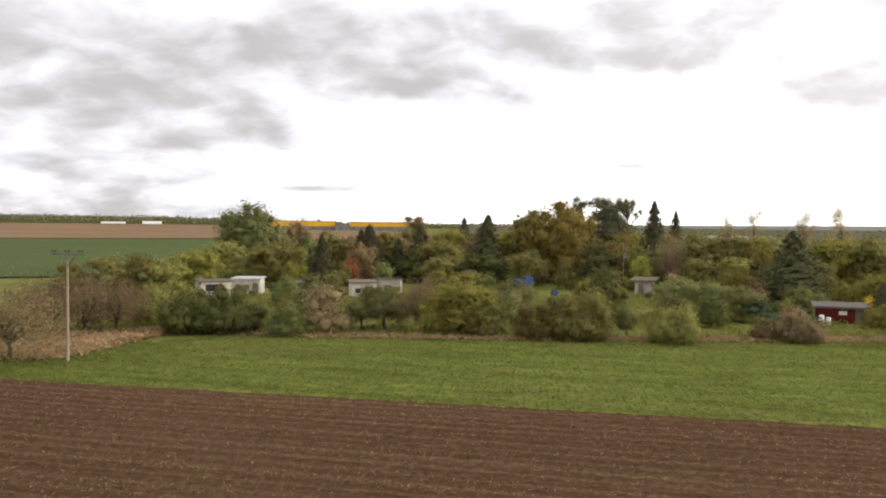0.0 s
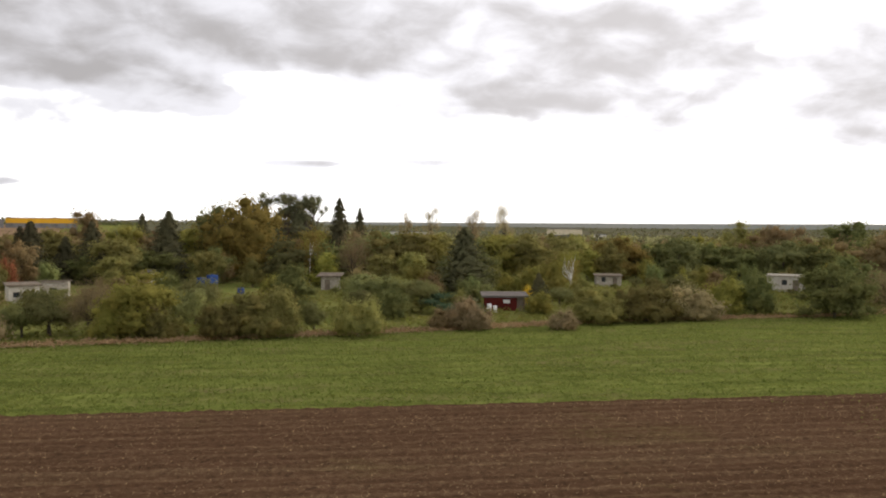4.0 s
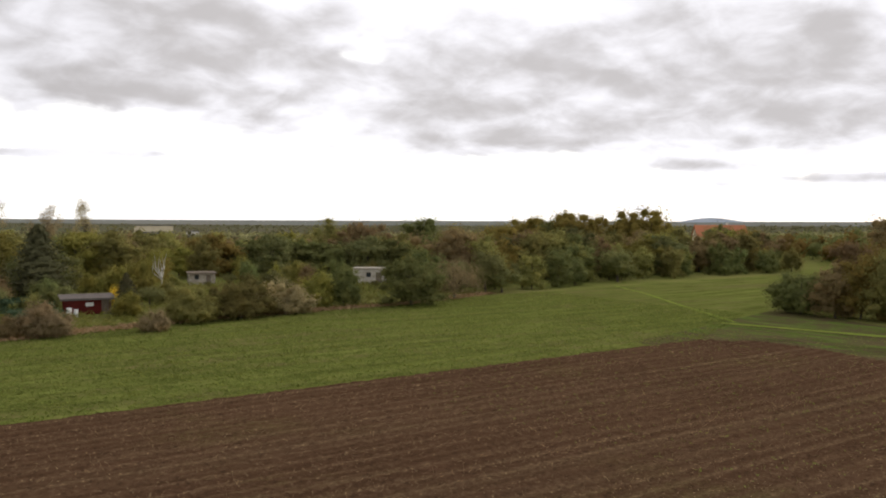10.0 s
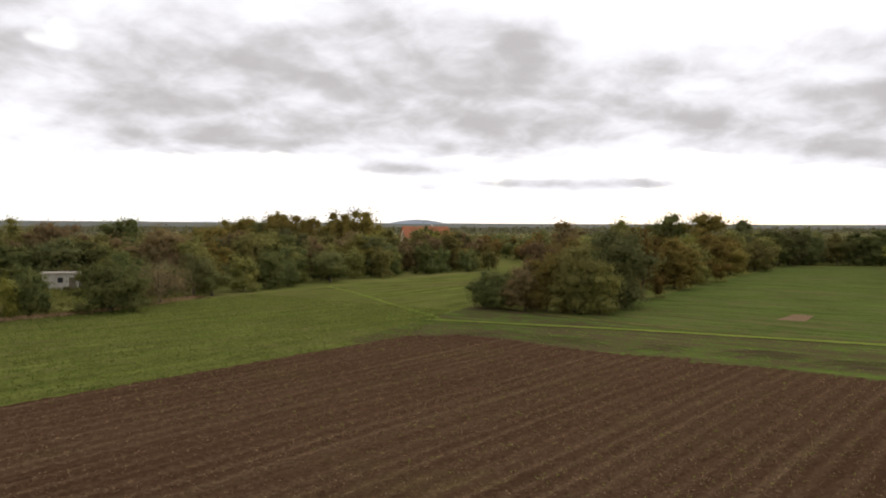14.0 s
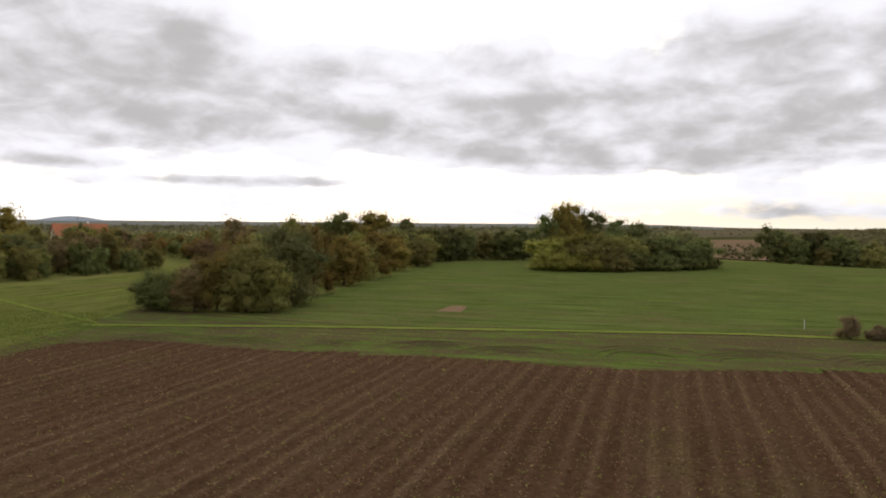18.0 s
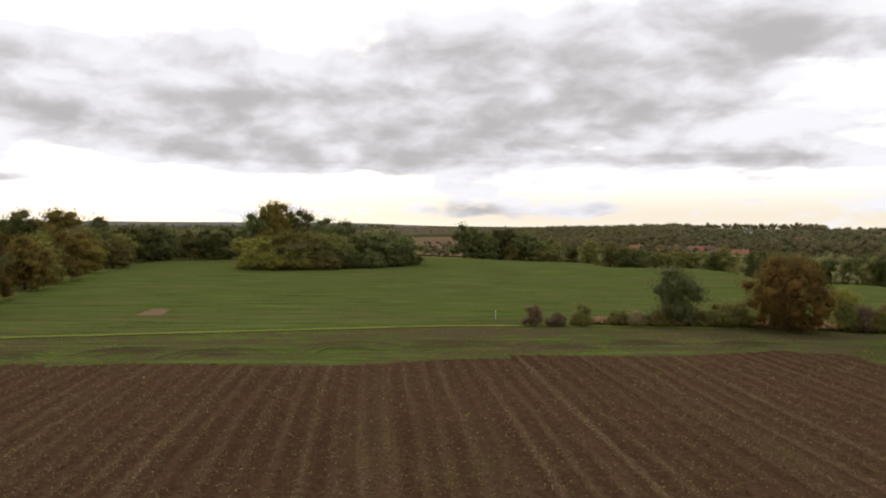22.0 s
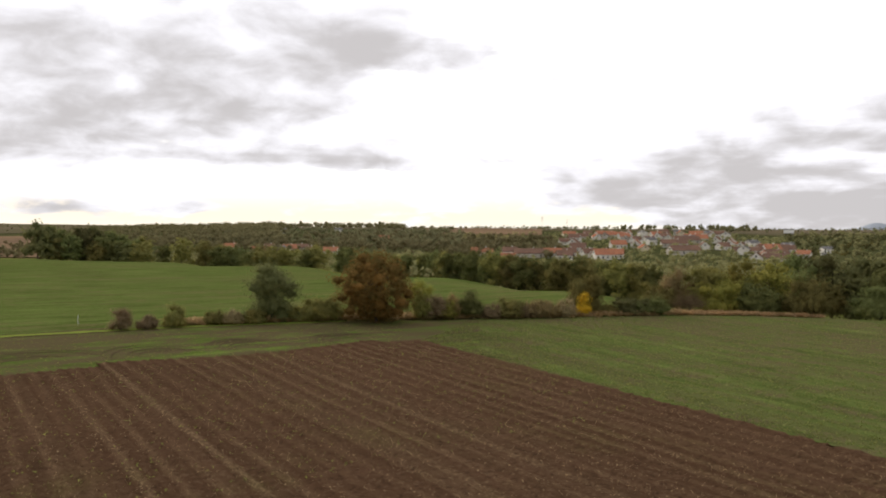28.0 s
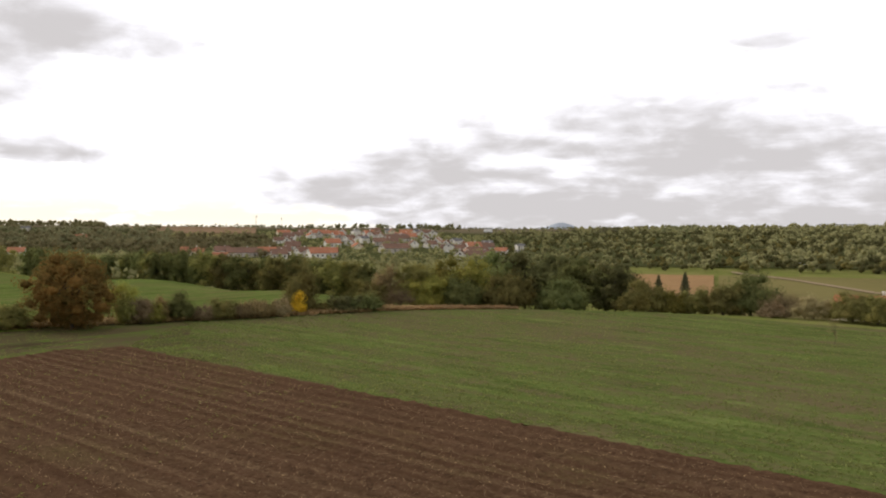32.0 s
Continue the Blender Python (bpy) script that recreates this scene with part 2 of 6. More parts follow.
LEAF = {
    "olive": leafy("olive_leaves", (0.168, 0.158, 0.053), (0.254, 0.228, 0.074)),
    "green": leafy("green_leaves", (0.127, 0.142, 0.052), (0.187, 0.197, 0.068)),
    "walnut": leafy("dark_leaves", (0.113, 0.118, 0.048), (0.170, 0.166, 0.067)),
    "lime": leafy("yellow_green_leaves", (0.192, 0.190, 0.046), (0.294, 0.266, 0.065)),
    "apple": leafy("orchard_leaves", (0.154, 0.158, 0.060), (0.216, 0.211, 0.079)),
    "brown": leafy("browning_leaves", (0.190, 0.142, 0.070), (0.270, 0.194, 0.091)),
    "autumn": leafy("autumn_leaves", (0.164, 0.131, 0.038), (0.245, 0.178, 0.051)),
    "rust": leafy("rusty_leaves", (0.121, 0.090, 0.032), (0.230, 0.122, 0.041), 0.1),
    "red": leafy("red_leaves", (0.240, 0.090, 0.048), (0.300, 0.120, 0.058)),
    "yellow": leafy("yellow_leaves", (0.504, 0.300, 0.030), (0.672, 0.444, 0.048)),
    "tan": leafy("dry_leaves", (0.252, 0.198, 0.103), (0.348, 0.274, 0.146)),
    "twig": leafy("brown_twigs", (0.180, 0.134, 0.072), (0.258, 0.194, 0.101)),
    "spruce": leafy("spruce_needles", (0.058, 0.055, 0.031), (0.103, 0.096, 0.050), 0.2, 0.15),
    "pine": leafy("pine_needles", (0.086, 0.089, 0.050), (0.139, 0.134, 0.070), 0.2, 0.15),
    "juniper": leafy("juniper_needles", (0.058, 0.089, 0.050), (0.103, 0.142, 0.077), 0.1, 0.15),
    # far and far_dark: leaf tones paled and greyed to paint in distance haze
    "far": leafy("hazed_foliage", (0.198, 0.188, 0.088), (0.261, 0.237, 0.115), 0.3),
    "far_dark": leafy("hazed_dark_foliage", (0.163, 0.163, 0.085), (0.220, 0.207, 0.109), 0.3),
    "straw": leafy("straw", (0.330, 0.225, 0.115), (0.460, 0.330, 0.180)),
    "thin": leafy("thin_crop_leaves", (0.155, 0.195, 0.052), (0.230, 0.260, 0.085), 0.1, 0.6),
    "litter": leafy("straw_scraps", (0.190, 0.125, 0.068), (0.390, 0.285, 0.165)),
    "bracken": leafy("reddish_weeds", (0.300, 0.195, 0.095), (0.420, 0.290, 0.150), 0.15, 0.6),
    "weed": leafy("rank_grass", (0.149, 0.172, 0.036), (0.241, 0.236, 0.070), 0.1, 0.6),
    "crop": leafy("crop_leaves", (0.114, 0.134, 0.028), (0.198, 0.206, 0.054), 0.1, 0.6),
}
BARK = mottled("bark", (0.075, 0.060, 0.045), (0.11, 0.09, 0.07), (0.05, 0.04, 0.03), 0.8, 9, bump=0.6)
BIRCH_BARK = mottled("birch_bark", (0.62, 0.60, 0.55), (0.55, 0.52, 0.47), (0.12, 0.11, 0.10), 1.0, 3.0)
WHITEWASH = mottled("old_whitewash", (0.52, 0.48, 0.41), (0.44, 0.40, 0.34), (0.30, 0.26, 0.21), 0.6, 2.5)
GREY_METAL = mottled("pale_metal_sheet", (0.46, 0.46, 0.45), (0.40, 0.40, 0.40), (0.32, 0.30, 0.28), 0.6, 2.0, 0.6)
PLASTER = mottled("pale_plaster", (0.72, 0.69, 0.62), (0.64, 0.60, 0.52), (0.55, 0.51, 0.44), 0.2, 1.5)
CREAM = mottled("cream_plaster", (0.62, 0.54, 0.38), (0.56, 0.48, 0.34), (0.48, 0.42, 0.32), 0.2, 1.5)
STONE = mottled("rough_stone_wall", (0.36, 0.32, 0.26), (0.28, 0.25, 0.20), (0.55, 0.50, 0.43), 0.8, 3.0, bump=0.8)
TIMBER = mottled("weathered_boards", (0.22, 0.18, 0.14), (0.16, 0.13, 0.10), (0.10, 0.08, 0.06), 1.0, 6.0)
RED_BOARD = mottled("red_boards", (0.13, 0.024, 0.020), (0.10, 0.020, 0.017), (0.06, 0.018, 0.015), 0.8, 5.0)
ROOF_FELT = mottled("grey_roof_felt", (0.15, 0.13, 0.115), (0.115, 0.10, 0.09), (0.21, 0.185, 0.16), 0.7, 4.0)
ROOF_TILE = mottled("orange_roof_tiles", (0.42, 0.185, 0.105), (0.34, 0.15, 0.09), (0.26, 0.12, 0.08), 0.1, 1.2)
ROOF_OLD = mottled("old_brown_roof_tiles", (0.22, 0.13, 0.09), (0.18, 0.11, 0.08), (0.14, 0.09, 0.07), 0.1, 1.2)
ROOF_GREY = mottled("grey_roof_tiles", (0.17, 0.16, 0.155), (0.13, 0.125, 0.12), (0.22, 0.21, 0.2), 0.1, 1.2)
CONCRETE = mottled("pole_concrete", (0.27, 0.21, 0.155), (0.23, 0.18, 0.13), (0.18, 0.14, 0.10), 0.8, 6.0)
STEEL = mottled("dull_steel", (0.14, 0.14, 0.14), (0.10, 0.10, 0.10), (0.18, 0.16, 0.14), 1.0, 6.0, 0.5, metal=0.7)
WHITE_PAINT = mottled("white_paint", (0.78, 0.77, 0.74), (0.70, 0.69, 0.66), (0.6, 0.58, 0.54), 0.6, 3.0, 0.6)
BLUE_PLASTIC = mottled("blue_plastic", (0.035, 0.065, 0.18), (0.03, 0.05, 0.15), (0.05, 0.08, 0.20), 0.6, 3.0, 0.4)
YELLOW_METAL = mottled("yellow_cladding", (0.62, 0.34, 0.03), (0.56, 0.30, 0.03), (0.50, 0.27, 0.03), 0.02, 0.2, 0.6)
DARK_GLASS, _g, _s = material("dark_window_glass", 0.15, gloss=0.5)
_s.inputs["Base Color"].default_value = (0.03, 0.035, 0.04, 1)
INSULATOR = mottled("brown_porcelain", (0.07, 0.035, 0.02), (0.05, 0.03, 0.02), (0.1, 0.05, 0.03), 2, 9, 0.3)


def field_material(name, a, b, bare, amount, row_scale, bump=0.6, heading=95.4, level=0.55, swath=0.5):
    """Crop drilled in rows that let bare soil through in patches."""
    m, g, shader = material(name, 0.9)
    at = g.n("ShaderNodeNewGeometry").outputs["Position"]
    turn = g.n("ShaderNodeVectorRotate")
    turn.rotation_type = "Z_AXIS"
    g.put(at, turn.inputs["Vector"])
    turn.inputs["Angle"].default_value = radians(heading - 90)
    long_at = g.vec("MULTIPLY", turn.outputs[0], (0.06, 1.0, 1.0))
    big = g.noise(at, 0.03, 4.0, 0.6)
    rows = g.noise(long_at, row_scale, 5.0, 0.65)
    fine = g.noise(at, 1.9, 6.0, 0.72)
    streaks = g.noise(g.vec("MULTIPLY", turn.outputs[0], (0.16, 1.0, 1.0)), 0.45, 6.0, 0.72)
    clumps = g.noise(at, 0.30, 6.0, 0.72)
    swaths = g.noise(g.vec("MULTIPLY", turn.outputs[0], (0.012, 1.0, 1.0)), row_scale * 1.4, 3.0, 0.6)
    tips = g.noise(at, 3.2, 5.0, 0.8)
    col = g.mix(g.ramp(fine, 0.36, 0.64), a, b)
    col = g.mix(g.math("MULTIPLY", g.ramp(fine, 0.45, 0.33), 0.18), col, (0.040, 0.056, 0.014))
    col = g.mix(g.math("MULTIPLY", g.ramp(streaks, 0.50, 0.40), 0.6), col, tuple(0.52 * q for q in a))
    col = g.mix(g.math("MULTIPLY", g.ramp(streaks, 0.53, 0.63), 0.6), col, tuple(1.4 * q for q in b))
    col = g.mix(g.math("MULTIPLY", g.ramp(tips, 0.55, 0.70), 0.5), col, (0.200, 0.215, 0.075))
    col = g.mix(g.math("MULTIPLY", g.ramp(swaths, 0.46, 0.62), swath), col, tuple(0.5 * (q + w) for q, w in zip(a, bare)))
    lost = g.math("ADD", g.math("MULTIPLY", big, 0.25), g.math("ADD", g.math("MULTIPLY", rows, 0.35), g.math("ADD", g.math("MULTIPLY", clumps, 0.35), g.math("MULTIPLY", fine, 0.25))))
    col = g.mix(g.math("MULTIPLY", g.ramp(lost, level + 0.04, level + 0.16), amount), col, bare)
    g.put(col, shader.inputs["Base Color"])
    bumped(g, shader, fine, bump * 0.25, 0.05)
    return m


CROP_LEFT = field_material("leafy_crop", (0.098, 0.116, 0.024), (0.140, 0.154, 0.038), (0.148, 0.126, 0.050), 0.8, 0.30, swath=0.35)
CROP_FAR = field_material("young_cereal", (0.080, 0.112, 0.024), (0.112, 0.140, 0.036), (0.140, 0.116, 0.050), 0.8, 0.20, heading=10, swath=0.5)
CROP_RIGHT = field_material("thin_cereal", (0.078, 0.106, 0.024), (0.120, 0.146, 0.040), (0.125, 0.094, 0.050), 0.85, 0.36, heading=102, level=0.52, swath=0.7)
HEADLAND = field_material("trodden_grass", (0.080, 0.124, 0.021), (0.122, 0.166, 0.034), (0.100, 0.072, 0.040), 0.9, 0.55, heading=8, level=0.485, swath=0.5)
MEADOW = mottled("rough_meadow", (0.130, 0.150, 0.034), (0.175, 0.175, 0.052), (0.190, 0.150, 0.072), 0.05, 0.9, bump=0.8, distance=0.2)
STUBBLE = mottled("stubble_field", (0.30, 0.180, 0.085), (0.26, 0.16, 0.078), (0.33, 0.21, 0.10), 0.01, 0.25)
PLOUGHED_FAR = mottled("distant_ploughland", (0.22, 0.145, 0.085), (0.17, 0.115, 0.072), (0.25, 0.17, 0.10), 0.006, 0.08)
PASTURE = mottled("pasture", (0.150, 0.130, 0.050), (0.175, 0.150, 0.058), (0.19, 0.15, 0.065), 0.01, 0.2)
FAR_GREEN = mottled("distant_green_field", (0.075, 0.098, 0.040), (0.085, 0.108, 0.044), (0.10, 0.11, 0.05), 0.008, 0.1)
MUD = mottled("wet_mud", (0.080, 0.056, 0.034), (0.100, 0.072, 0.042), (0.066, 0.052, 0.028), 0.4, 4.0, 0.7, 0.8)
DIRT_ROAD = mottled("dirt_road", (0.28, 0.21, 0.13), (0.24, 0.18, 0.11), (0.32, 0.25, 0.16), 0.1, 1.0)
LUSH = mottled("lush_verge", (0.16, 0.21, 0.034), (0.19, 0.22, 0.045), (0.12, 0.16, 0.03), 0.2, 2.0)


def soil_material():
    """Tilled soil: drill lines along the rows, paler crumbs and scraps of straw."""
    m, g, shader = material("tilled_soil", 0.95)
    uv = g.n("ShaderNodeUVMap").outputs[0]
    at = g.n("ShaderNodeNewGeometry").outputs["Position"]
    big = g.noise(at, 0.05, 3.0)
    lines = g.noise(g.vec("MULTIPLY", uv, (0.012, 1.0, 1.0)), 1.25, 2.0, 0.6)
    passes = g.noise(g.vec("MULTIPLY", uv, (0.006, 1.0, 1.0)), 0.55, 2.0, 0.5)
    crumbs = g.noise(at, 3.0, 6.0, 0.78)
    scraps = g.noise(g.vec("MULTIPLY", uv, (0.7, 1.0, 1.0)), 4.6, 6.0, 0.85)
    rows_ = g.math("ADD", g.math("MULTIPLY", g.math("SUBTRACT", lines, 0.5), 0.28), g.math("MULTIPLY", g.math("SUBTRACT", passes, 0.5), 0.16))
    wander = g.noise(g.vec("MULTIPLY", uv, (0.02, 0.1, 1.0)), 1.0, 2.0)
    drill = g.math("SINE", g.math("MULTIPLY_ADD", g.vec("DOT_PRODUCT", uv, (0, 1, 0)), 4.19, g.math("MULTIPLY", wander, 9.0)))
    rows_ = g.math("MULTIPLY_ADD", drill, 0.046, rows_)
    strewn_ = g.math("ADD", scraps, rows_)
    col = g.mix(g.ramp(big, 0.3, 0.7), (0.069, 0.038, 0.021), (0.085, 0.047, 0.026))
    col = g.mix(g.math("MULTIPLY", g.ramp(g.noise(at, 0.22, 3.0, 0.6), 0.5, 0.7), 0.4), col, (0.100, 0.054, 0.032))
    col = g.mix(g.math("MULTIPLY", g.ramp(lines, 0.40, 0.64), 0.5), col, (0.108, 0.064, 0.036))
    col = g.mix(g.math("MULTIPLY", g.ramp(drill, -0.2, 1.0), 0.45), col, (0.122, 0.072, 0.040))
    col = g.mix(g.math("MULTIPLY", g.ramp(passes, 0.50, 0.66), 0.2), col, (0.098, 0.064, 0.034))
    weedy = g.math("MULTIPLY", g.ramp(g.noise(at, 0.07, 4.0, 0.6), 0.52, 0.70), g.ramp(strewn_, 0.44, 0.60))
    col = g.mix(g.math("MULTIPLY", weedy, 0.4), col, (0.115, 0.105, 0.030))
    col = g.mix(g.math("MULTIPLY", g.ramp(crumbs, 0.52, 0.64), 0.6), col, (0.150, 0.096, 0.056))
    col = g.mix(g.math("MULTIPLY", g.ramp(strewn_, 0.57, 0.69), 0.7), col, (0.25, 0.175, 0.095))
    # darker where the crumb noise, also the bump height, is low
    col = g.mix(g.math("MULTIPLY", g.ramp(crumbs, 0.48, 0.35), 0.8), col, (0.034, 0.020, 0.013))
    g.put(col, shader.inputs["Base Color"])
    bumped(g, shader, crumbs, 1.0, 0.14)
    return m


SOIL = soil_material()

# ---- building blocks ----


def mesh_of(name, verts, faces, mat, uvs=None, smooth=False, normals=None):
    """A mesh from arrays of corners and of equally sided faces."""
    verts, faces = np.asarray(verts, np.float32), np.asarray(faces, np.int32)
    me = bpy.data.meshes.new(name)
    sides = faces.shape[1]
    me.vertices.add(len(verts))
    me.vertices.foreach_set("co", verts.ravel())
    me.loops.add(faces.size)
    me.loops.foreach_set("vertex_index", faces.ravel())
    me.polygons.add(len(faces))
    me.polygons.foreach_set("loop_start", np.arange(0, faces.size, sides, dtype=np.int32))
    if smooth:
        me.polygons.foreach_set("use_smooth", np.ones(len(faces), bool))
    if uvs is not None:
        layer = me.uv_layers.new(name="UVMap")
        layer.data.foreach_set("uv", np.asarray(uvs, np.float32)[faces.ravel()].ravel())
    me.update(calc_edges=True)
    me.validate()
    if normals is not None:
        me.polygons.foreach_set("use_smooth", np.ones(len(faces), bool))
        me.normals_split_custom_set_from_vertices(normals)
    me.materials.append(mat)
    return me


def part(name, bm, mat, parent=None, label=""):
    """Links a bmesh (or a finished mesh) as one object under its thing."""
    me = bm
    if isinstance(bm, bmesh.types.BMesh):
        me = bpy.data.meshes.new(name)
        bm.to_mesh(me)
        bm.free()
        me.materials.append(mat)
    ob = new(name, me)
    ob.parent = parent
    return tagged(ob, label)


def thing(name, label, category, group="", kind="", at=None):
    ob = new(name)
    if at is not None:
        ob.matrix_basis = at
    return tagged(ob, label, category, group, kind)


def box(bm, x0, x1, y0, y1, z0, z1, m=None, bevel=0.0):
    """Adds a box with softened edges."""
    made = bmesh.ops.create_cube(bm, size=1.0)["verts"]
    fit_to = Matrix.Translation(((x0 + x1) / 2, (y0 + y1) / 2, (z0 + z1) / 2)) @ Matrix.Diagonal((x1 - x0, y1 - y0, z1 - z0, 1))
    bmesh.ops.transform(bm, matrix=(m @ fit_to if m else fit_to), verts=made)
    if bevel:
        edges = list({e for v in made for e in v.link_edges})
        bmesh.ops.bevel(bm, geom=edges, offset=bevel, segments=1, affect="EDGES")
    return bm


def one_box(*a, **kw):
    return box(bmesh.new(), *a, **kw)


def tube(bm, p0, p1, r0, r1, n=8):
    """Adds a tapered round bar from p0 to p1."""
    p0, p1 = Vector(p0), Vector(p1)
    along = p1 - p0
    made = bmesh.ops.create_cone(bm, cap_ends=True, segments=n, radius1=r0, radius2=r1, depth=along.length)["verts"]
    m = Matrix.Translation((p0 + p1) / 2) @ along.to_track_quat("Z", "Y").to_matrix().to_4x4()
    bmesh.ops.transform(bm, matrix=m, verts=made)
    return bm


# ---- the lie of the land ----
# per bearing: distance and height of the ground, as the plain drops into the valley
RINGS = np.array([0, 100, 124, 160, 200, 260, 320, 400, 500, 620, 800, 1000, 1300, 2000, 3000, 4900.0])
RELIEF = {
    -60: [0, 0, 0, 0, 0, 0, 0, 0, 0, 0, 0, 3, 7, 17, 56, 80],
    -30: [0, 0, 0, 0, 0, 0, 0, 0, 0, 0, 0, 3, 7, 16, 48, 72],
    -15: [0, 0, 0, 0, 0, 0, 0, 0, 0, 0, 0, 3, 6, 12, 27, 42],
    30: [0, 0, 0, 0, 0, 0, 0, 0, 0, 0, -2, -4, -4, 2, 14, 42],
    94: [0, 0, 0, 0, 0, 0, 0, 0, -1, -2, -3, -3, -2, 4, 16, 38],
    102: [0, 0, 0, 0, 0, 0, 0, -2, -7, -10, -8, -2, 4, 8, 11, 20],
    110: [0, 0, 0, 0, 0, 0, -1, -9, -11, -7, -1, 5, 11, 12, 12, 14],
    118: [0, 0, 0, 0, 0, 0, -8, -12, -11, -7, -1, 6, 12, 12, 12, 12],
    128: [0, 0, 0, 0, 0, -7, -12, -14, -13, -9, -3, 5, 10, 11, 12, 12],
    137: [0, 0, 0, 0, -4, -12, -14, -15, -14, -10, -3, 5, 10, 11, 11, 11],
    144: [0, 0, 0, -2, -8, -13, -15, -16, -14, -10, -3, 5, 10, 11, 11, 11],
    152: [0, 0, 0, -4, -9, -13, -15, -15, -14, -12, -7, -1, 5, 9, 10, 11],
    162: [0, 0, 0, -4, -9, -13, -15, -15, -14, -11, -3, 5, 11, 14, 15, 14],
    180: [0, 0, 0, -4, -9, -13, -15, -15, -13, -9, 0, 8, 14, 16, 16, 14],
    215: [0, 0, 0, 0, -2, -4, -6, -6, -6, -4, 0, 4, 8, 12, 14, 16],
    300: [0, 0, 0, 0, 0, 0, 0, 0, 0, 0, 0, 3, 7, 17, 56, 80],
}
_bear = np.array(list(RELIEF), float)
_tab = np.array([RELIEF[q] for q in RELIEF], float)


def land(x, y):
    """Height of the ground at a place, for numbers or arrays."""
    x, y = np.asarray(x, float), np.asarray(y, float)
    b = (np.degrees(np.arctan2(x, y)) + 60) % 360 - 60
    r = np.hypot(x, y)
    j = np.clip(np.searchsorted(_bear, b) - 1, 0, len(_bear) - 2)
    f = np.clip((b - _bear[j]) / (_bear[j + 1] - _bear[j]), 0, 1)
    f = f * f * (3 - 2 * f)
    i = np.clip(np.searchsorted(RINGS, r) - 1, 0, len(RINGS) - 2)
    g = np.clip((r - RINGS[i]) / (RINGS[i + 1] - RINGS[i]), 0, 1)
    return (1 - f) * ((1 - g) * _tab[j, i] + g * _tab[j, i + 1]) + f * ((1 - g) * _tab[j + 1, i] + g * _tab[j + 1, i + 1])


def polar(b, r):
    return r * math.sin(radians(b)), r * math.cos(radians(b))


def grid_faces(n, m):
    i, j = np.meshgrid(np.arange(n - 1), np.arange(m - 1), indexing="ij")
    a = (i * m + j).ravel()
    return np.stack([a, a + m, a + m + 1, a + 1], 1)


def ground_sheet():
    radii = np.concatenate([[1.0], np.linspace(12, 200, 40), np.geomspace(206, 4850, 110)])
    turn = np.radians(np.arange(0, 361, 1.25))
    rr, bb = np.meshgrid(radii, turn, indexing="ij")
    x, y = rr * np.sin(bb), rr * np.cos(bb)
    me = mesh_of("ground", np.stack([x, y, land(x, y)], -1).reshape(-1, 3), grid_faces(len(radii), len(turn)), MEADOW, smooth=True)
    return tagged(new("ground", me), "rough meadow land dropping into a wooded valley", "ground", kind="structure")


def along(line, n):
    """n places at even steps along a polyline."""
    p = np.array(line, float)
    d = np.concatenate([[0], np.cumsum(np.hypot(*np.diff(p, axis=0).T))])
    s = np.linspace(0, d[-1], n)
    return np.stack([np.interp(s, d, p[:, 0]), np.interp(s, d, p[:, 1])], 1)


def draped(name, near, far, n, m, mat, lift, label, category="field", ragged=0.0):
    """A sheet of field between two edges, laid on the land."""
    rng = np.random.default_rng(len(name))
    a, b = along(near, n), along(far, n)
    if ragged:
        a, b = a + rng.normal(0, ragged, a.shape), b + rng.normal(0, ragged, b.shape)
    v = np.linspace(0, 1, m)[None, :, None]
    p = a[:, None] * (1 - v) + b[:, None] * v
    x, y = p[..., 0], p[..., 1]
    verts = np.stack([x, y, land(x, y) + lift], -1).reshape(-1, 3)
    return tagged(new(name, mesh_of(name, verts, grid_faces(n, m), mat, smooth=True)), label, category, kind="structure")


def sector(name, b0, b1, r0, r1, mat, label, lift=0.6):
    return draped(name, [polar(b0 + (b1 - b0) * i / 12, r0) for i in range(13)], [polar(b0 + (b1 - b0) * i / 12, r1) for i in range(13)], 40, 24, mat, lift, label)


ground_sheet()
SOIL_LEFT = [(-130, 62.5), (-44, 57.6), (78, 50.4)]
SOIL_RIGHT = [(-130, -22.5), (2.5, -42.3), (70, -53.0)]


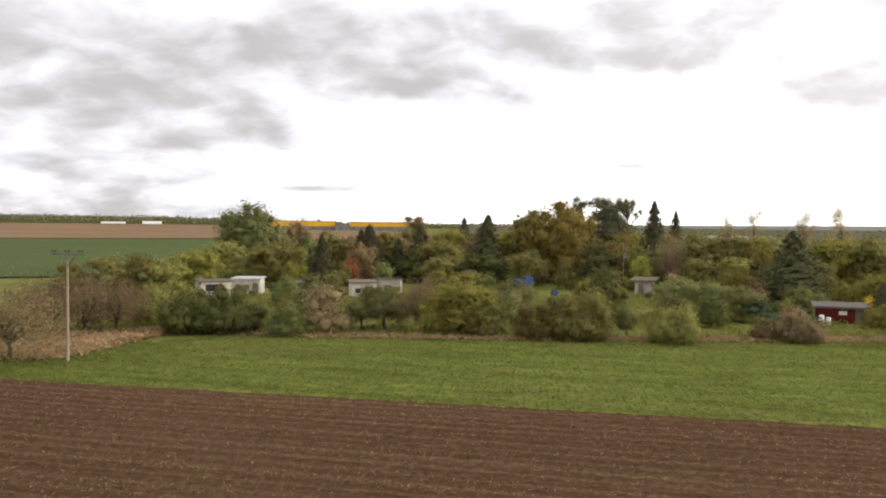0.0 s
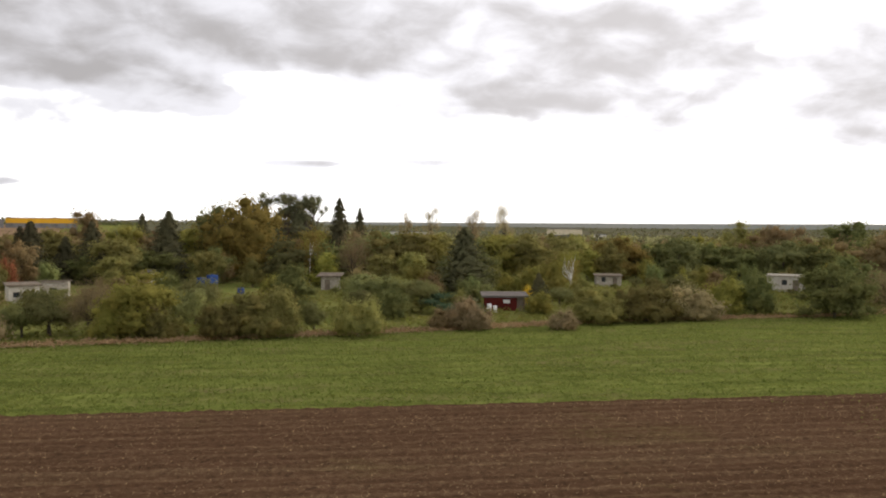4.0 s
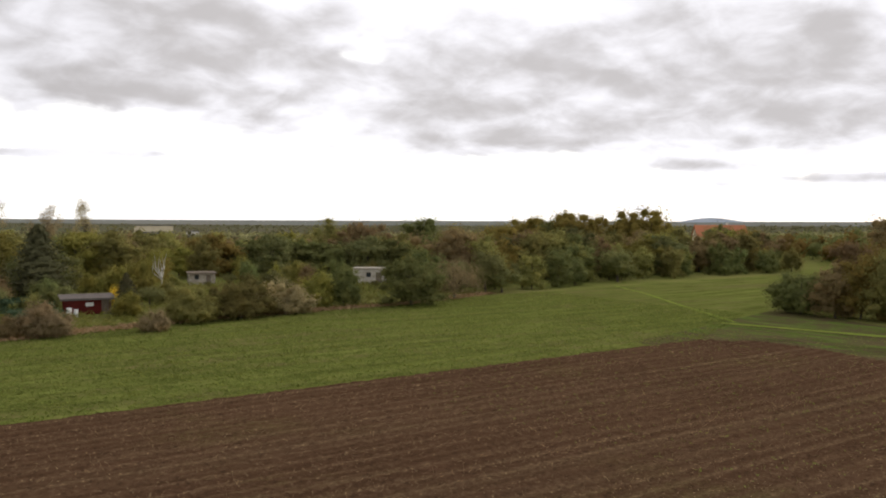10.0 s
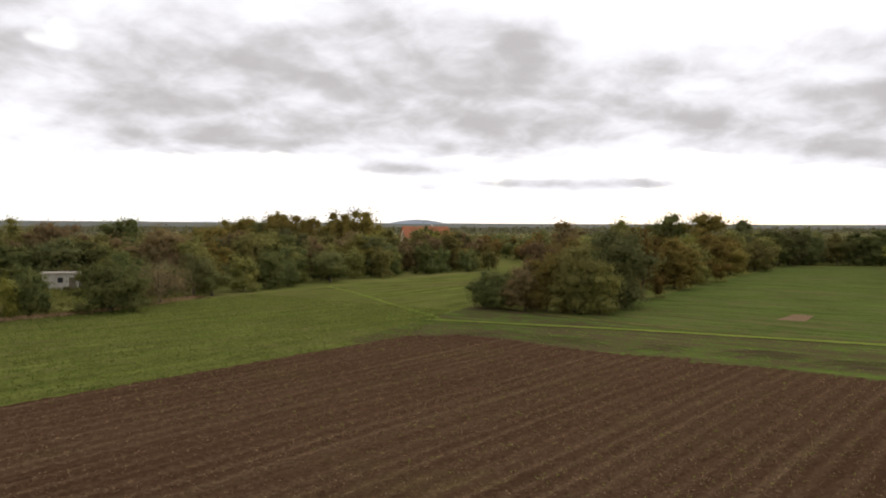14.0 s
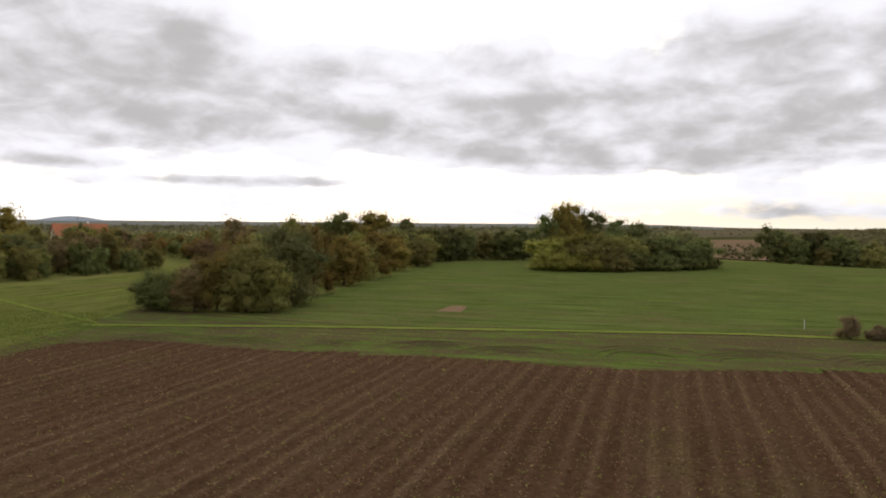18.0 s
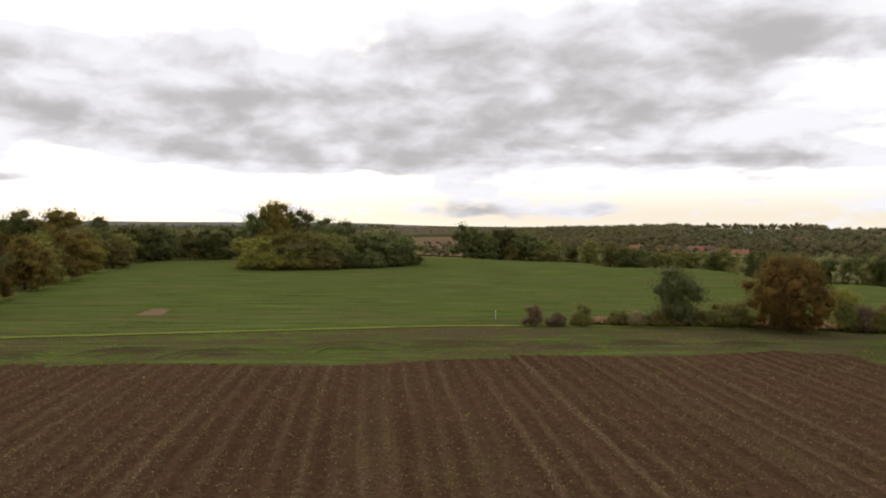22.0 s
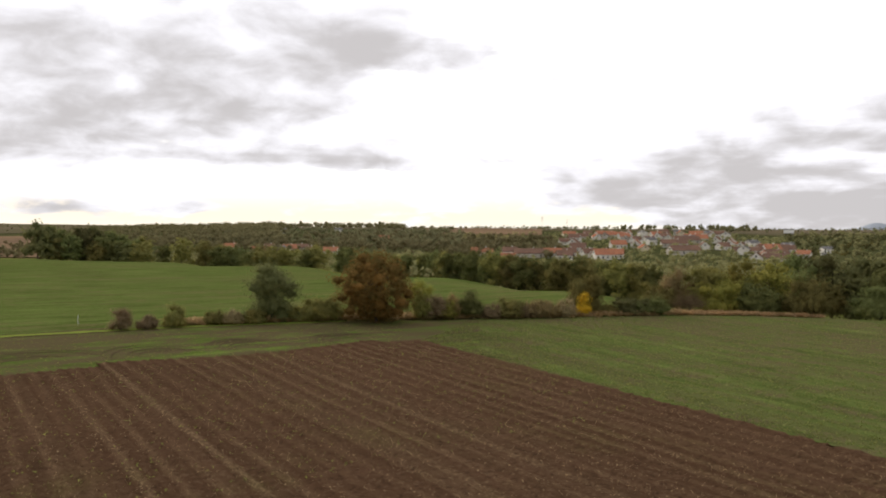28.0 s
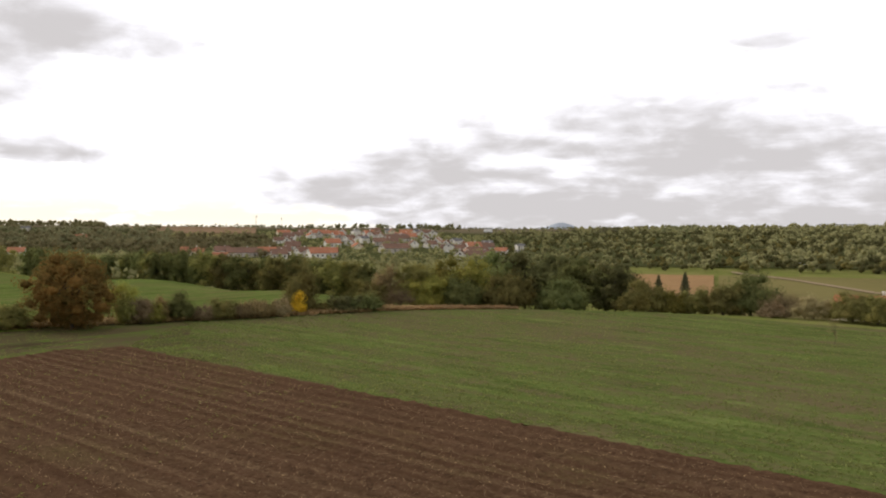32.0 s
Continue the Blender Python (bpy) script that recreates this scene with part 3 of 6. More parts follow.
def soil_field():
    """Tilled soil with ridges along the drill rows and crumbs standing up from it."""
    rng = np.random.default_rng(3)
    n, m = 330, 400
    s = np.concatenate([np.linspace(0, 0.38, 60), np.linspace(0.385, 1, n - 60)])
    xl, xr = -130 + s * 208, -130 + s * 200
    yl = np.interp(xl, [p[0] for p in SOIL_LEFT], [p[1] for p in SOIL_LEFT])
    yr = np.interp(xr, [p[0] for p in SOIL_RIGHT], [p[1] for p in SOIL_RIGHT])
    v = np.linspace(0, 1, m)
    ends = (rng.normal(0, 0.22, m) + 1.2 * np.sin(v * 21) + 2.2 * (np.sin(v * 9.5) > 0.3) - 1.0)[None]
    x = xl[:, None] * (1 - v) + xr[:, None] * v + ends * np.clip((s[:, None] - 0.93) / 0.07, 0, 1)
    edge = np.clip(1 - np.minimum(v, 1 - v) * m / 2.0, 0, 1)
    y = yl[:, None] * (1 - v) + yr[:, None] * v + rng.normal(0, 0.16, (n, m)) * edge
    across = v * 100
    z = 0.05 + 0.035 * np.sin(across * 2 * np.pi / 0.75)[None] + rng.normal(0, 0.03, (n, m))
    z *= 1 - 0.6 * edge[None]
    uv = np.stack([np.broadcast_to(s[:, None] * 205, (n, m)), np.broadcast_to(across[None], (n, m))], -1).reshape(-1, 2)
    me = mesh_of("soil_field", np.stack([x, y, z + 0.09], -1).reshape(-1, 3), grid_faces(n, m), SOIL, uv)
    return tagged(new("soil_field", me), "dark brown tilled soil with straight drill rows", "field", kind="structure")


soil_field()
draped("crop_field", [(-130, 60), (-44, 55), (74, 48), (92, 55), (110, 60), (140, 66), (205, 92)],
       [(-130, 64), (-60, 66), (-46, 86), (-8, 89), (47, 99), (100, 106), (210, 108)], 160, 40, CROP_LEFT, 0.03,
       "bright green leafy crop beside the tilled soil", ragged=0.3)
draped("headland", [(70, 54), (69, 25), (68, 0), (66, -25), (61, -54)], [(114, 62), (104, 42), (97, 13), (101, -28), (94, -56), (84, -74)],
       120, 24, HEADLAND, 0.045, "trodden grass headland with tyre ruts", "grass", ragged=0.3)
draped("cereal_field", [(106, 43), (97, 13), (101, -28), (93, -57), (83, -73), (75, -92)],
       [(288, 45), (318, -20), (357, -75), (270, -122), (137, -132), (97, -124)], 120, 60, CROP_FAR, 0.03,
       "smooth green young cereal field rising to a crest", ragged=0.3)
draped("thin_crop_field", [(67, -50.5), (2.5, -40), (-130, -20)], [(92, -58), (83, -73), (73, -96), (57, -113), (37, -119), (7, -114), (-60, -108), (-130, -100)],
       160, 50, CROP_RIGHT, 0.03, "thin green crop with bare brown patches", ragged=0.3)
sector("far_ploughed_field", -45, -13, 860, 2100, PLOUGHED_FAR, "wide brown ploughed field below the skyline")
sector("far_green_field", -45, -17, 215, 850, FAR_GREEN, "wide dark green field behind the thicket", 0.4)

# ---- plants ----


def cards(rng, pts, out, size, squash=0.75, jitter=0.6):
    """Small pointed leaf sprays at the points, facing roughly outwards. Returns corners, faces and normals."""
    n = len(pts)
    out = out / (np.linalg.norm(out, axis=1, keepdims=True) + 1e-9)
    nor = out + rng.normal(0, jitter, (n, 3))
    nor /= np.linalg.norm(nor, axis=1, keepdims=True) + 1e-9
    side = np.cross(nor, rng.normal(0, 1, (n, 3)))
    side /= np.linalg.norm(side, axis=1, keepdims=True) + 1e-9
    other = np.cross(nor, side)
    s = size * rng.uniform(0.6, 1.4, (n, 1))
    a, b = side * s * 0.62, other * s * 0.5 * squash
    tri = np.stack([pts - a, pts + a * 0.75 - b, pts + a * 0.55 + b], 1)
    soft = out * 0.8 + nor * 0.4 + (0, 0, 0.15)
    soft /= np.linalg.norm(soft, axis=1, keepdims=True) + 1e-9
    return tri.reshape(-1, 3), np.arange(3 * n).reshape(-1, 3), np.repeat(soft, 3, axis=0)


def ball_mesh(detail):
    bm = bmesh.new()
    bmesh.ops.create_icosphere(bm, subdivisions=detail, radius=1.0)
    bm.verts.index_update()
    v = np.array([q.co[:] for q in bm.verts])
    f = np.array([[q.index for q in face.verts] for face in bm.faces])
    bm.free()
    return v, f


BALLS = {1: ball_mesh(1), 2: ball_mesh(2)}


def lumps_of(rng, centres, radii, detail):
    """Closed lumps of dense foliage at the centres, each uneven. Returns corners, faces and normals."""
    v0, f0 = BALLS[detail]
    n, m = len(centres), len(v0)
    swell = rng.uniform(0.80, 1.12, (n, m, 1))
    v = centres[:, None] + v0[None] * radii[:, None] * swell
    nor = v0[None] / radii[:, None]
    nor = nor / np.linalg.norm(nor, axis=2, keepdims=True)
    f = f0[None] + (np.arange(n) * m)[:, None, None]
    return v.reshape(-1, 3), f.reshape(-1, 3), nor.reshape(-1, 3)


def joined(*lots):
    """Several lots of corners, faces and normals as one."""
    vs, fs, ns, o = [], [], [], 0
    for v, f, n in lots:
        vs.append(v), fs.append(f + o), ns.append(n)
        o += len(v)
    return np.concatenate(vs), np.concatenate(fs), np.concatenate(ns)


def blob_cloud(rng, centres, radii, n, inner=0.4):
    """Points through the outer shells of soft balls, and the way outwards at each."""
    weight = np.prod(radii, axis=1) ** 0.66
    which = rng.choice(len(centres), n, p=weight / weight.sum())
    d = rng.normal(0, 1, (n, 3))
    d /= np.linalg.norm(d, axis=1, keepdims=True)
    return centres[which] + d * radii[which] * rng.uniform(inner, 1.28, (n, 1)), d


def fit_crown(p, low):
    """The shift and scale that bring a crown to unit height and width, from height low up."""
    lo, hi = np.percentile(p, 0.7, axis=0), np.percentile(p, 99.3, axis=0)
    scale = np.array((1, 1, 1 - low)) / (hi - lo)
    return scale, np.array((0, 0, low + (1 - low) / 2)) - (lo + hi) / 2 * scale


def trunk_mesh(rng, tips, height, r, mat, sides=7):
    """A tapered, slightly bent trunk with limbs out to the given tips."""
    bm = bmesh.new()
    bend = [Vector((rng.normal(0, 0.015), rng.normal(0, 0.015), height * q)) for q in (0, 0.33, 0.66, 1.0)]
    bend[0] = Vector((0, 0, -0.02))
    for i in range(3):
        tube(bm, bend[i], bend[i + 1], r * (1.25, 0.85, 0.6)[i], r * (0.85, 0.6, 0.3)[i], sides)
    for tip in tips:
        start = bend[1].lerp(bend[3], rng.uniform(0.0, 0.9))
        middle = start.lerp(Vector(tip), 0.5) + Vector((0, 0, 0.03))
        tube(bm, start, middle, r * 0.45, r * 0.3, 4)
        tube(bm, middle, Vector(tip), r * 0.3, r * 0.1, 3)
    me = bpy.data.meshes.new("trunk")
    bm.to_mesh(me)
    bm.free()
    me.materials.append(mat)
    return me


COUNT = {0: (7000, 0.037), 1: (3600, 0.046), 2: (1000, 0.080), 3: (5000, 0.034), 4: (1900, 0.055)}
# how much of each clump is closed foliage
CORE = {"poplar": 0.0, "twiggy": 0.0, "birch": 0.0, "bare": 0.0, "sparse": 0.4, "pine": 0.5}


def plant_meshes(shape, leaf, lod, broad, seed):
    """Trunk and crown of one plant of unit height and width; broad: how many times wider than high it will stand."""
    rng = np.random.default_rng(seed)
    n, size = COUNT[lod]
    if shape == "round" and lod != 2:
        n, size = 12000, 0.028
    bark, low, tips = BARK, 0.0, []
    if shape == "spruce":
        n = int(n * 1.6)
        t = rng.uniform(0, 1, n) ** 0.8
        tiers = 13
        whorl = np.clip((np.floor(t * tiers) + rng.beta(1.2, 2.4, n)) / tiers, 0, 1)
        turn, reach = rng.uniform(0, 2 * np.pi, n), rng.uniform(0.12, 1.0, n) ** 0.6
        arms = (0.74 + 0.26 * np.sin(turn * 6 + np.floor(t * tiers) * 2.3)) * rng.uniform(0.75, 1.1, tiers + 1)[np.floor(t * tiers).astype(int)]
        rad = 0.53 * (1 - whorl * 0.98) ** 0.85 * reach * arms
        p = np.stack([rad * np.cos(turn), rad * np.sin(turn), 0.04 + 0.96 * whorl - 0.09 * reach * (1 - whorl)], 1)
        d = np.stack([np.cos(turn), np.sin(turn), np.full(n, 0.5)], 1)
        needles = cards(rng, p, d, size * 0.95, 0.45, 0.5)
        q = (np.arange(26) + 0.5) / 26
        high = 0.06 + 0.86 * q
        off = rng.normal(0, 0.03, (26, 2)) * (1 - q)[:, None]
        wide = 0.24 * (1 - q * 0.93) ** 0.9
        inner = lumps_of(rng, np.stack([off[:, 0], off[:, 1], high], 1), np.stack([wide, wide, np.full(26, 0.05)], 1), 1)
        v, f, soft = joined(inner, needles)
        return trunk_mesh(rng, [], 0.96, 0.014, bark), mesh_of("crown", v, f, LEAF[leaf], normals=soft)
    if shape == "pine":
        c = np.stack([rng.normal(0, 0.22, 30), rng.normal(0, 0.22, 30), rng.uniform(0.4, 0.96, 30)], 1)
        rad = np.stack([rng.uniform(0.10, 0.18, 30)] * 2 + [rng.uniform(0.03, 0.06, 30)], 1)
        size *= 0.7
        tips = c
        low = 0.36
    elif shape == "poplar":
        c = np.stack([rng.normal(0, 0.12, 22), rng.normal(0, 0.12, 22), np.linspace(0.25, 0.98, 22)], 1)
        rad = np.stack([rng.uniform(0.06, 0.16, 22)] * 2 + [rng.uniform(0.05, 0.11, 22)], 1)
        tips, low, n = c, 0.2, int(n * 0.85)
        size *= 0.75
    elif shape == "sparse":
        q = rng.normal(0, 1, (17, 3))
        q /= np.linalg.norm(q, axis=1, keepdims=True)
        c = q * rng.uniform(0.15, 0.36, (17, 1)) * (1, 1, 0.8) + (0, 0, 0.66)
        rad = np.stack([rng.uniform(0.08, 0.17, 17)] * 2 + [rng.uniform(0.05, 0.09, 17)], 1)
        tips, low, n = c, 0.28, int(n * 1.5)
        size *= 0.6
    elif shape == "bare":
        q = rng.normal(0, 1, (26, 3))
        q[:, 2] = np.abs(q[:, 2]) + 0.3
        q /= np.linalg.norm(q, axis=1, keepdims=True)
        c = q * rng.uniform(0.25, 0.5, (26, 1)) * (1, 1, 1.5) + (0, 0, 0.2)
        rad = np.full((26, 3), 0.28)
        tips, low = c, 0.08
        n, size = int(n * 1.2), size * 0.68
    elif shape == "twiggy":
        turn = rng.uniform(0, 6.28, 16)
        c = np.stack([0.4 * np.cos(turn) * rng.uniform(0.3, 1, 16), 0.4 * np.sin(turn) * rng.uniform(0.3, 1, 16), rng.uniform(0.45, 0.95, 16)], 1)
        rad = np.full((16, 3), 0.1)
        tips, low = c, 0.3
        n, size = n // 5, size * 0.6
    elif shape == "bush":
        q = rng.normal(0, 1, (18, 3))
        q[:, 2] = np.abs(q[:, 2])
        q /= np.linalg.norm(q, axis=1, keepdims=True)
        c = q * rng.uniform(0.1, 0.42, (18, 1)) * (1, 1, 1.3) + (0, 0, 0.18)
        turn = np.arange(9) * 0.7
        c = np.concatenate([c, np.stack([0.3 * np.cos(turn), 0.3 * np.sin(turn), rng.uniform(0.08, 0.22, 9)], 1)])
        rad = np.stack([rng.uniform(0.13, 0.24, 27)] * 2 + [rng.uniform(0.12, 0.24, 27)], 1)
        tips, low = c[:8], 0.0
    elif shape == "apple":
        q = rng.normal(0, 1, (15, 3))
        q /= np.linalg.norm(q, axis=1, keepdims=True)
        c = q * rng.uniform(0.15, 0.36, (15, 1)) * (1, 1, 0.7) + (0, 0, 0.64)
        rad = np.stack([rng.uniform(0.11, 0.2, 15)] * 2 + [rng.uniform(0.09, 0.15, 15)], 1)
        tips, low = c[:10], 0.24
    elif shape == "round":
        i = np.arange(46) + 0.5
        tilt, turn = np.arccos(1 - 2 * i / 46), i * 2.39996
        ball = np.stack([np.sin(tilt) * np.cos(turn), np.sin(tilt) * np.sin(turn), np.cos(tilt)], 1)
        c = ball * rng.uniform(0.26, 0.4, (46, 1)) + (0, 0, 0.5)
        c = np.concatenate([c, rng.normal(0, 0.14, (14, 3)) + (0, 0, 0.5)])
        rad = np.stack([rng.uniform(0.09, 0.15, 60)] * 2 + [rng.uniform(0.08, 0.14, 60)], 1)
        tips, low = c[:46:5], 0.03
    elif shape == "juniper":
        q = rng.uniform(0, 2 * np.pi, 16)
        far = rng.uniform(0.1, 0.42, 16)
        c = np.stack([far * np.cos(q), far * np.sin(q), rng.uniform(0.3, 0.9, 16) * (1 - far)], 1)
        rad = np.stack([rng.uniform(0.12, 0.2, 16)] * 2 + [rng.uniform(0.08, 0.16, 16)], 1)
        tips, low = c[:6], 0.04
    else:
        q = rng.normal(0, 1, (20, 3))
        q /= np.linalg.norm(q, axis=1, keepdims=True)
        c = q * rng.uniform(0.12, 0.37, (20, 1)) * (1, 1, 0.95) + (0, 0, 0.60)
        turn, far = rng.uniform(0, 6.28, 11), rng.uniform(0.1, 0.34, 11)
        skirt = np.stack([far * np.cos(turn), far * np.sin(turn), rng.uniform(0.1, 0.36, 11)], 1)
        stem = np.stack([rng.normal(0, 0.05, 6), rng.normal(0, 0.05, 6), np.linspace(0.3, 0.86, 6)], 1)
        c = np.concatenate([c, skirt, stem])
        rad = np.stack([rng.uniform(0.10, 0.19, 37)] * 2 + [rng.uniform(0.09, 0.16, 37)], 1)
        tips, low = c[:9], 0.02
    if shape == "birch":
        bark, n, tips = BIRCH_BARK, int(n * 0.35), tips[:4]
    c = np.asarray(c)
    if broad > 1.2 and shape in ("tree", "bush", "bare"):
        times = int(round(broad ** 1.5))
        c = np.concatenate([c] + [c * (1, 1, rng.uniform(0.8, 1.05)) @ np.array(Matrix.Rotation(1.1 * q + 0.7, 3, "Z")) for q in range(1, times)])
        rad = np.concatenate([rad] * times) * (0.95 / broad ** 0.8, 0.95 / broad ** 0.8, 1.0)
        n = int(n * min(1.6, broad ** 0.5))
    p, d = blob_cloud(rng, c, rad, n, 0.1 if shape == "bare" else 0.4)
    scale, shift = fit_crown(p, low)
    slim = {"bare": 0.22, "twiggy": 0.2, "poplar": 0.3}.get(shape, 0.75)
    p = p * scale + shift
    whole = p - (0, 0, (1 + low) * 0.42)
    d = d * 0.5 + whole / np.linalg.norm(whole, axis=1, keepdims=True) * 0.6
    stretch = np.array((broad, broad, 1.0)) / broad ** 0.5
    lv, lf, ln = cards(rng, p * stretch, d, size * (1.5 if slim < 0.5 else 1.0), slim)
    lots = [(lv / stretch, lf, ln)]
    core = CORE.get(shape, 0.55)
    if core:
        cv, cf, cn = lumps_of(rng, c, rad * core, 1)
        lots.append((cv * scale + shift, cf, cn))
    v, f, soft = joined(*lots)
    top = {"bush": 0.4, "bare": 0.4, "juniper": 0.3}.get(shape, 0.78)
    return trunk_mesh(rng, tips, top, {"apple": 0.03, "bush": 0.03, "twiggy": 0.012}.get(shape, 0.02), bark), mesh_of("crown", v, f, LEAF[leaf], normals=soft)


# kind in the plan: shape when tall, shape when low, leaves, name, label, category
KINDS = {
    "olive": ("tree", "bush", "olive", "deciduous_tree", "olive green deciduous tree in early autumn", "tree"),
    "green": ("tree", "bush", "green", "deciduous_tree", "dense dark green deciduous tree", "tree"),
    "walnut": ("tree", "bush", "walnut", "broad_tree", "large dark broad-crowned deciduous tree", "tree"),
    "lime": ("tree", "bush", "lime", "deciduous_tree", "yellow-green deciduous tree turning for autumn", "tree"),
    "apple": ("apple", "apple", "apple", "fruit_tree", "low spreading fruit tree in the old orchard", "tree"),
    "brown": ("tree", "bush", "brown", "deciduous_tree", "brownish deciduous tree with fading leaves", "tree"),
    "autumn": ("tree", "bush", "autumn", "deciduous_tree", "golden brown autumn deciduous tree", "tree"),
    "autumn_top": ("tree", "bush", "autumn", "deciduous_tree", "deciduous tree with golden autumn crown", "tree"),
    "autumn_big": ("round", "round", "rust", "round_tree", "rust orange round autumn tree at the field margin", "tree"),
    "tree_olive": ("tree", "tree", "walnut", "round_tree", "olive green round tree on the grassy field margin", "tree"),
    "lime_sparse": ("sparse", "sparse", "lime", "sapling", "thin yellow-green sapling at the field margin", "tree"),
    "rust": ("tree", "bush", "brown", "deciduous_tree", "rusty brown deciduous tree in the hedge", "tree"),
    "red": ("tree", "bush", "red", "deciduous_tree", "small tree with red autumn leaves", "tree"),
    "yellow": ("bush", "bush", "yellow", "shrub", "bright yellow autumn shrub in the hedge", "shrub"),
    "ball": ("round", "round", "green", "round_bush", "dense dark green round bush at the island's tip", "shrub"),
    "tan": ("bush", "bush", "tan", "shrub", "dry straw-coloured shrub at the field edge", "shrub"),
    "bare_shrub": ("bare", "bare", "twig", "shrub", "leafless brown twiggy shrub", "shrub"),
    "bare": ("twiggy", "twiggy", "twig", "sapling", "small leafless brown tree standing in the crop", "tree"),
    "birch": ("birch", "birch", "autumn", "birch_tree", "birch with pale bark and thin yellow leaves", "tree"),
    "poplar": ("poplar", "poplar", "tan", "poplar_tree", "thin nearly bare poplar above the wood", "tree"),
    "walnut_big": ("round", "round", "walnut", "broad_tree", "large dark walnut with a wide airy crown", "tree"),
    "golden": ("round", "round", "autumn", "broad_tree", "broad golden olive tree rising above the wood", "tree"),
    "sparse": ("tree", "tree", "autumn", "tall_tree", "tall thin-crowned tree standing out on the skyline", "tree"),
    "spruce": ("spruce", "spruce", "spruce", "spruce_tree", "dark pointed spruce standing in the wood", "tree"),
    "pine": ("pine", "pine", "pine", "pine_tree", "tall pine with tufted flat crown", "tree"),
    "juniper": ("juniper", "juniper", "juniper", "juniper_bush", "spreading blue-green juniper beside the red hut", "shrub"),
}
grown = {}
plant_rng = random.Random(11)


def plant(kind, x, y, height, width, group, coarse=False):
    """One tree or shrub of that height and width on the ground at x, y."""
    tall, low, leaf, name, label, category = KINDS[kind]
    shape = tall if height > 6.0 else low
    height *= 1.14 if shape in ("bush", "bare") else 1.03
    if shape == "bush" and category == "tree" and height <= 6.0:
        name, category, label = "shrub", "shrub", label.replace("deciduous tree", "shrub").replace("tree", "shrub")
    r = math.hypot(x, y)
    lod = 0 if r < 135 else (1 if r < 345 else 2)
    tall_one = height > 10.5 and lod == 1
    broad = width / height
    broad = 0.75 if broad < 0.85 else 1.0 if broad < 1.25 else 1.6 if broad < 2.0 else 2.4
    key = (shape, leaf, 4 if coarse and lod == 1 else (3 if tall_one else lod), broad, plant_rng.randrange(3 if lod < 2 else 2))
    m = Matrix.LocRotScale((x, y, float(land(x, y)) - 0.05), Euler((0, 0, plant_rng.uniform(0, 6.28))), (width, width, height))
    if key not in grown:
        trunk, crown = plant_meshes(*key[:4], 40 + key[4] * 7 + len(grown))
        ob = thing(name, label, category, group, at=m)
        part("trunk", trunk, None, ob)
        part("crown", crown, None, ob)
        grown[key] = ob
        return ob
    ob = grown[key]
    done = ob.copy()
    scene.collection.objects.link(done)
    done.name, done.matrix_basis = name, m
    for child in ob.children:
        c = child.copy()
        scene.collection.objects.link(c)
        c.parent = done
    return tagged(done, label, category, group)


WEST_THICKET = [
    ("bare_shrub", -50.8, 66.8, 6.7, 9.7), ("bare_shrub", -58, 83.6, 5.8, 9), ("bare_shrub", -55.3, 85.3, 5.9, 8.3),
    ("bare_shrub", -52.5, 87, 5.5, 7.6), ("olive", -78.6, 127.7, 6.9, 8.2), ("olive", -74.8, 130, 7.2, 8.2),
    ("olive", -69.9, 130.4, 6.3, 8.1), ("lime", -76.1, 154.3, 7.3, 9.4), ("olive", -84.1, 126.6, 5.5, 6.2),
    ("green", -44.3, 87.8, 4.4, 6.7), ("green", -40.1, 89.8, 4.4, 7.4), ("green", -32.6, 87.9, 3.5, 4.2),
    ("olive", -52.2, 94.5, 4.2, 5.1), ("walnut_big", -79.4, 189, 17.0, 13.8), ("olive", -64.3, 168.1, 8.9, 11),
    ("olive", -78, 173.2, 8.7, 9.1), ("brown", -71.5, 202.8, 13.3, 8.8),
]
ORCHARD = [
    ("tan", -29.1, 91.3, 4.9, 5.6), ("apple", -23.5, 97, 4.8, 6.5), ("bare_shrub", -19.3, 96.2, 5.4, 5.7),
    ("lime", -13.9, 93.7, 6.7, 7.5), ("apple", -9.7, 98.4, 4.7, 4.7), ("apple", -8.9, 104.6, 5.4, 5.3),
    ("olive", -0.7, 92.6, 4.4, 7.3), ("olive", -5, 91.7, 3.4, 4.7), ("green", 3.2, 109.4, 6.9, 5.7),
    ("apple", 13.1, 118.8, 5.2, 6.8), ("apple", 17.5, 116.9, 4.9, 5.6), ("apple", 20.8, 114.9, 4.5, 5.6),
    ("tan", 23.1, 95.1, 3.3, 5.1), ("olive", 9.5, 91.2, 3.7, 5.2), ("apple", -26.1, 96.4, 3.5, 4.1),
    ("green", -34, 98.8, 3.9, 3.6), ("lime", -17.2, 92.9, 3.4, 3.2), ("olive", -11.3, 92.7, 2.9, 3.6),
    ("apple", 5, 95.9, 3.3, 2.6), ("olive", 0.8, 91.6, 4.9, 4.4), ("olive", -10.8, 94.3, 2.1, 3.9),
]
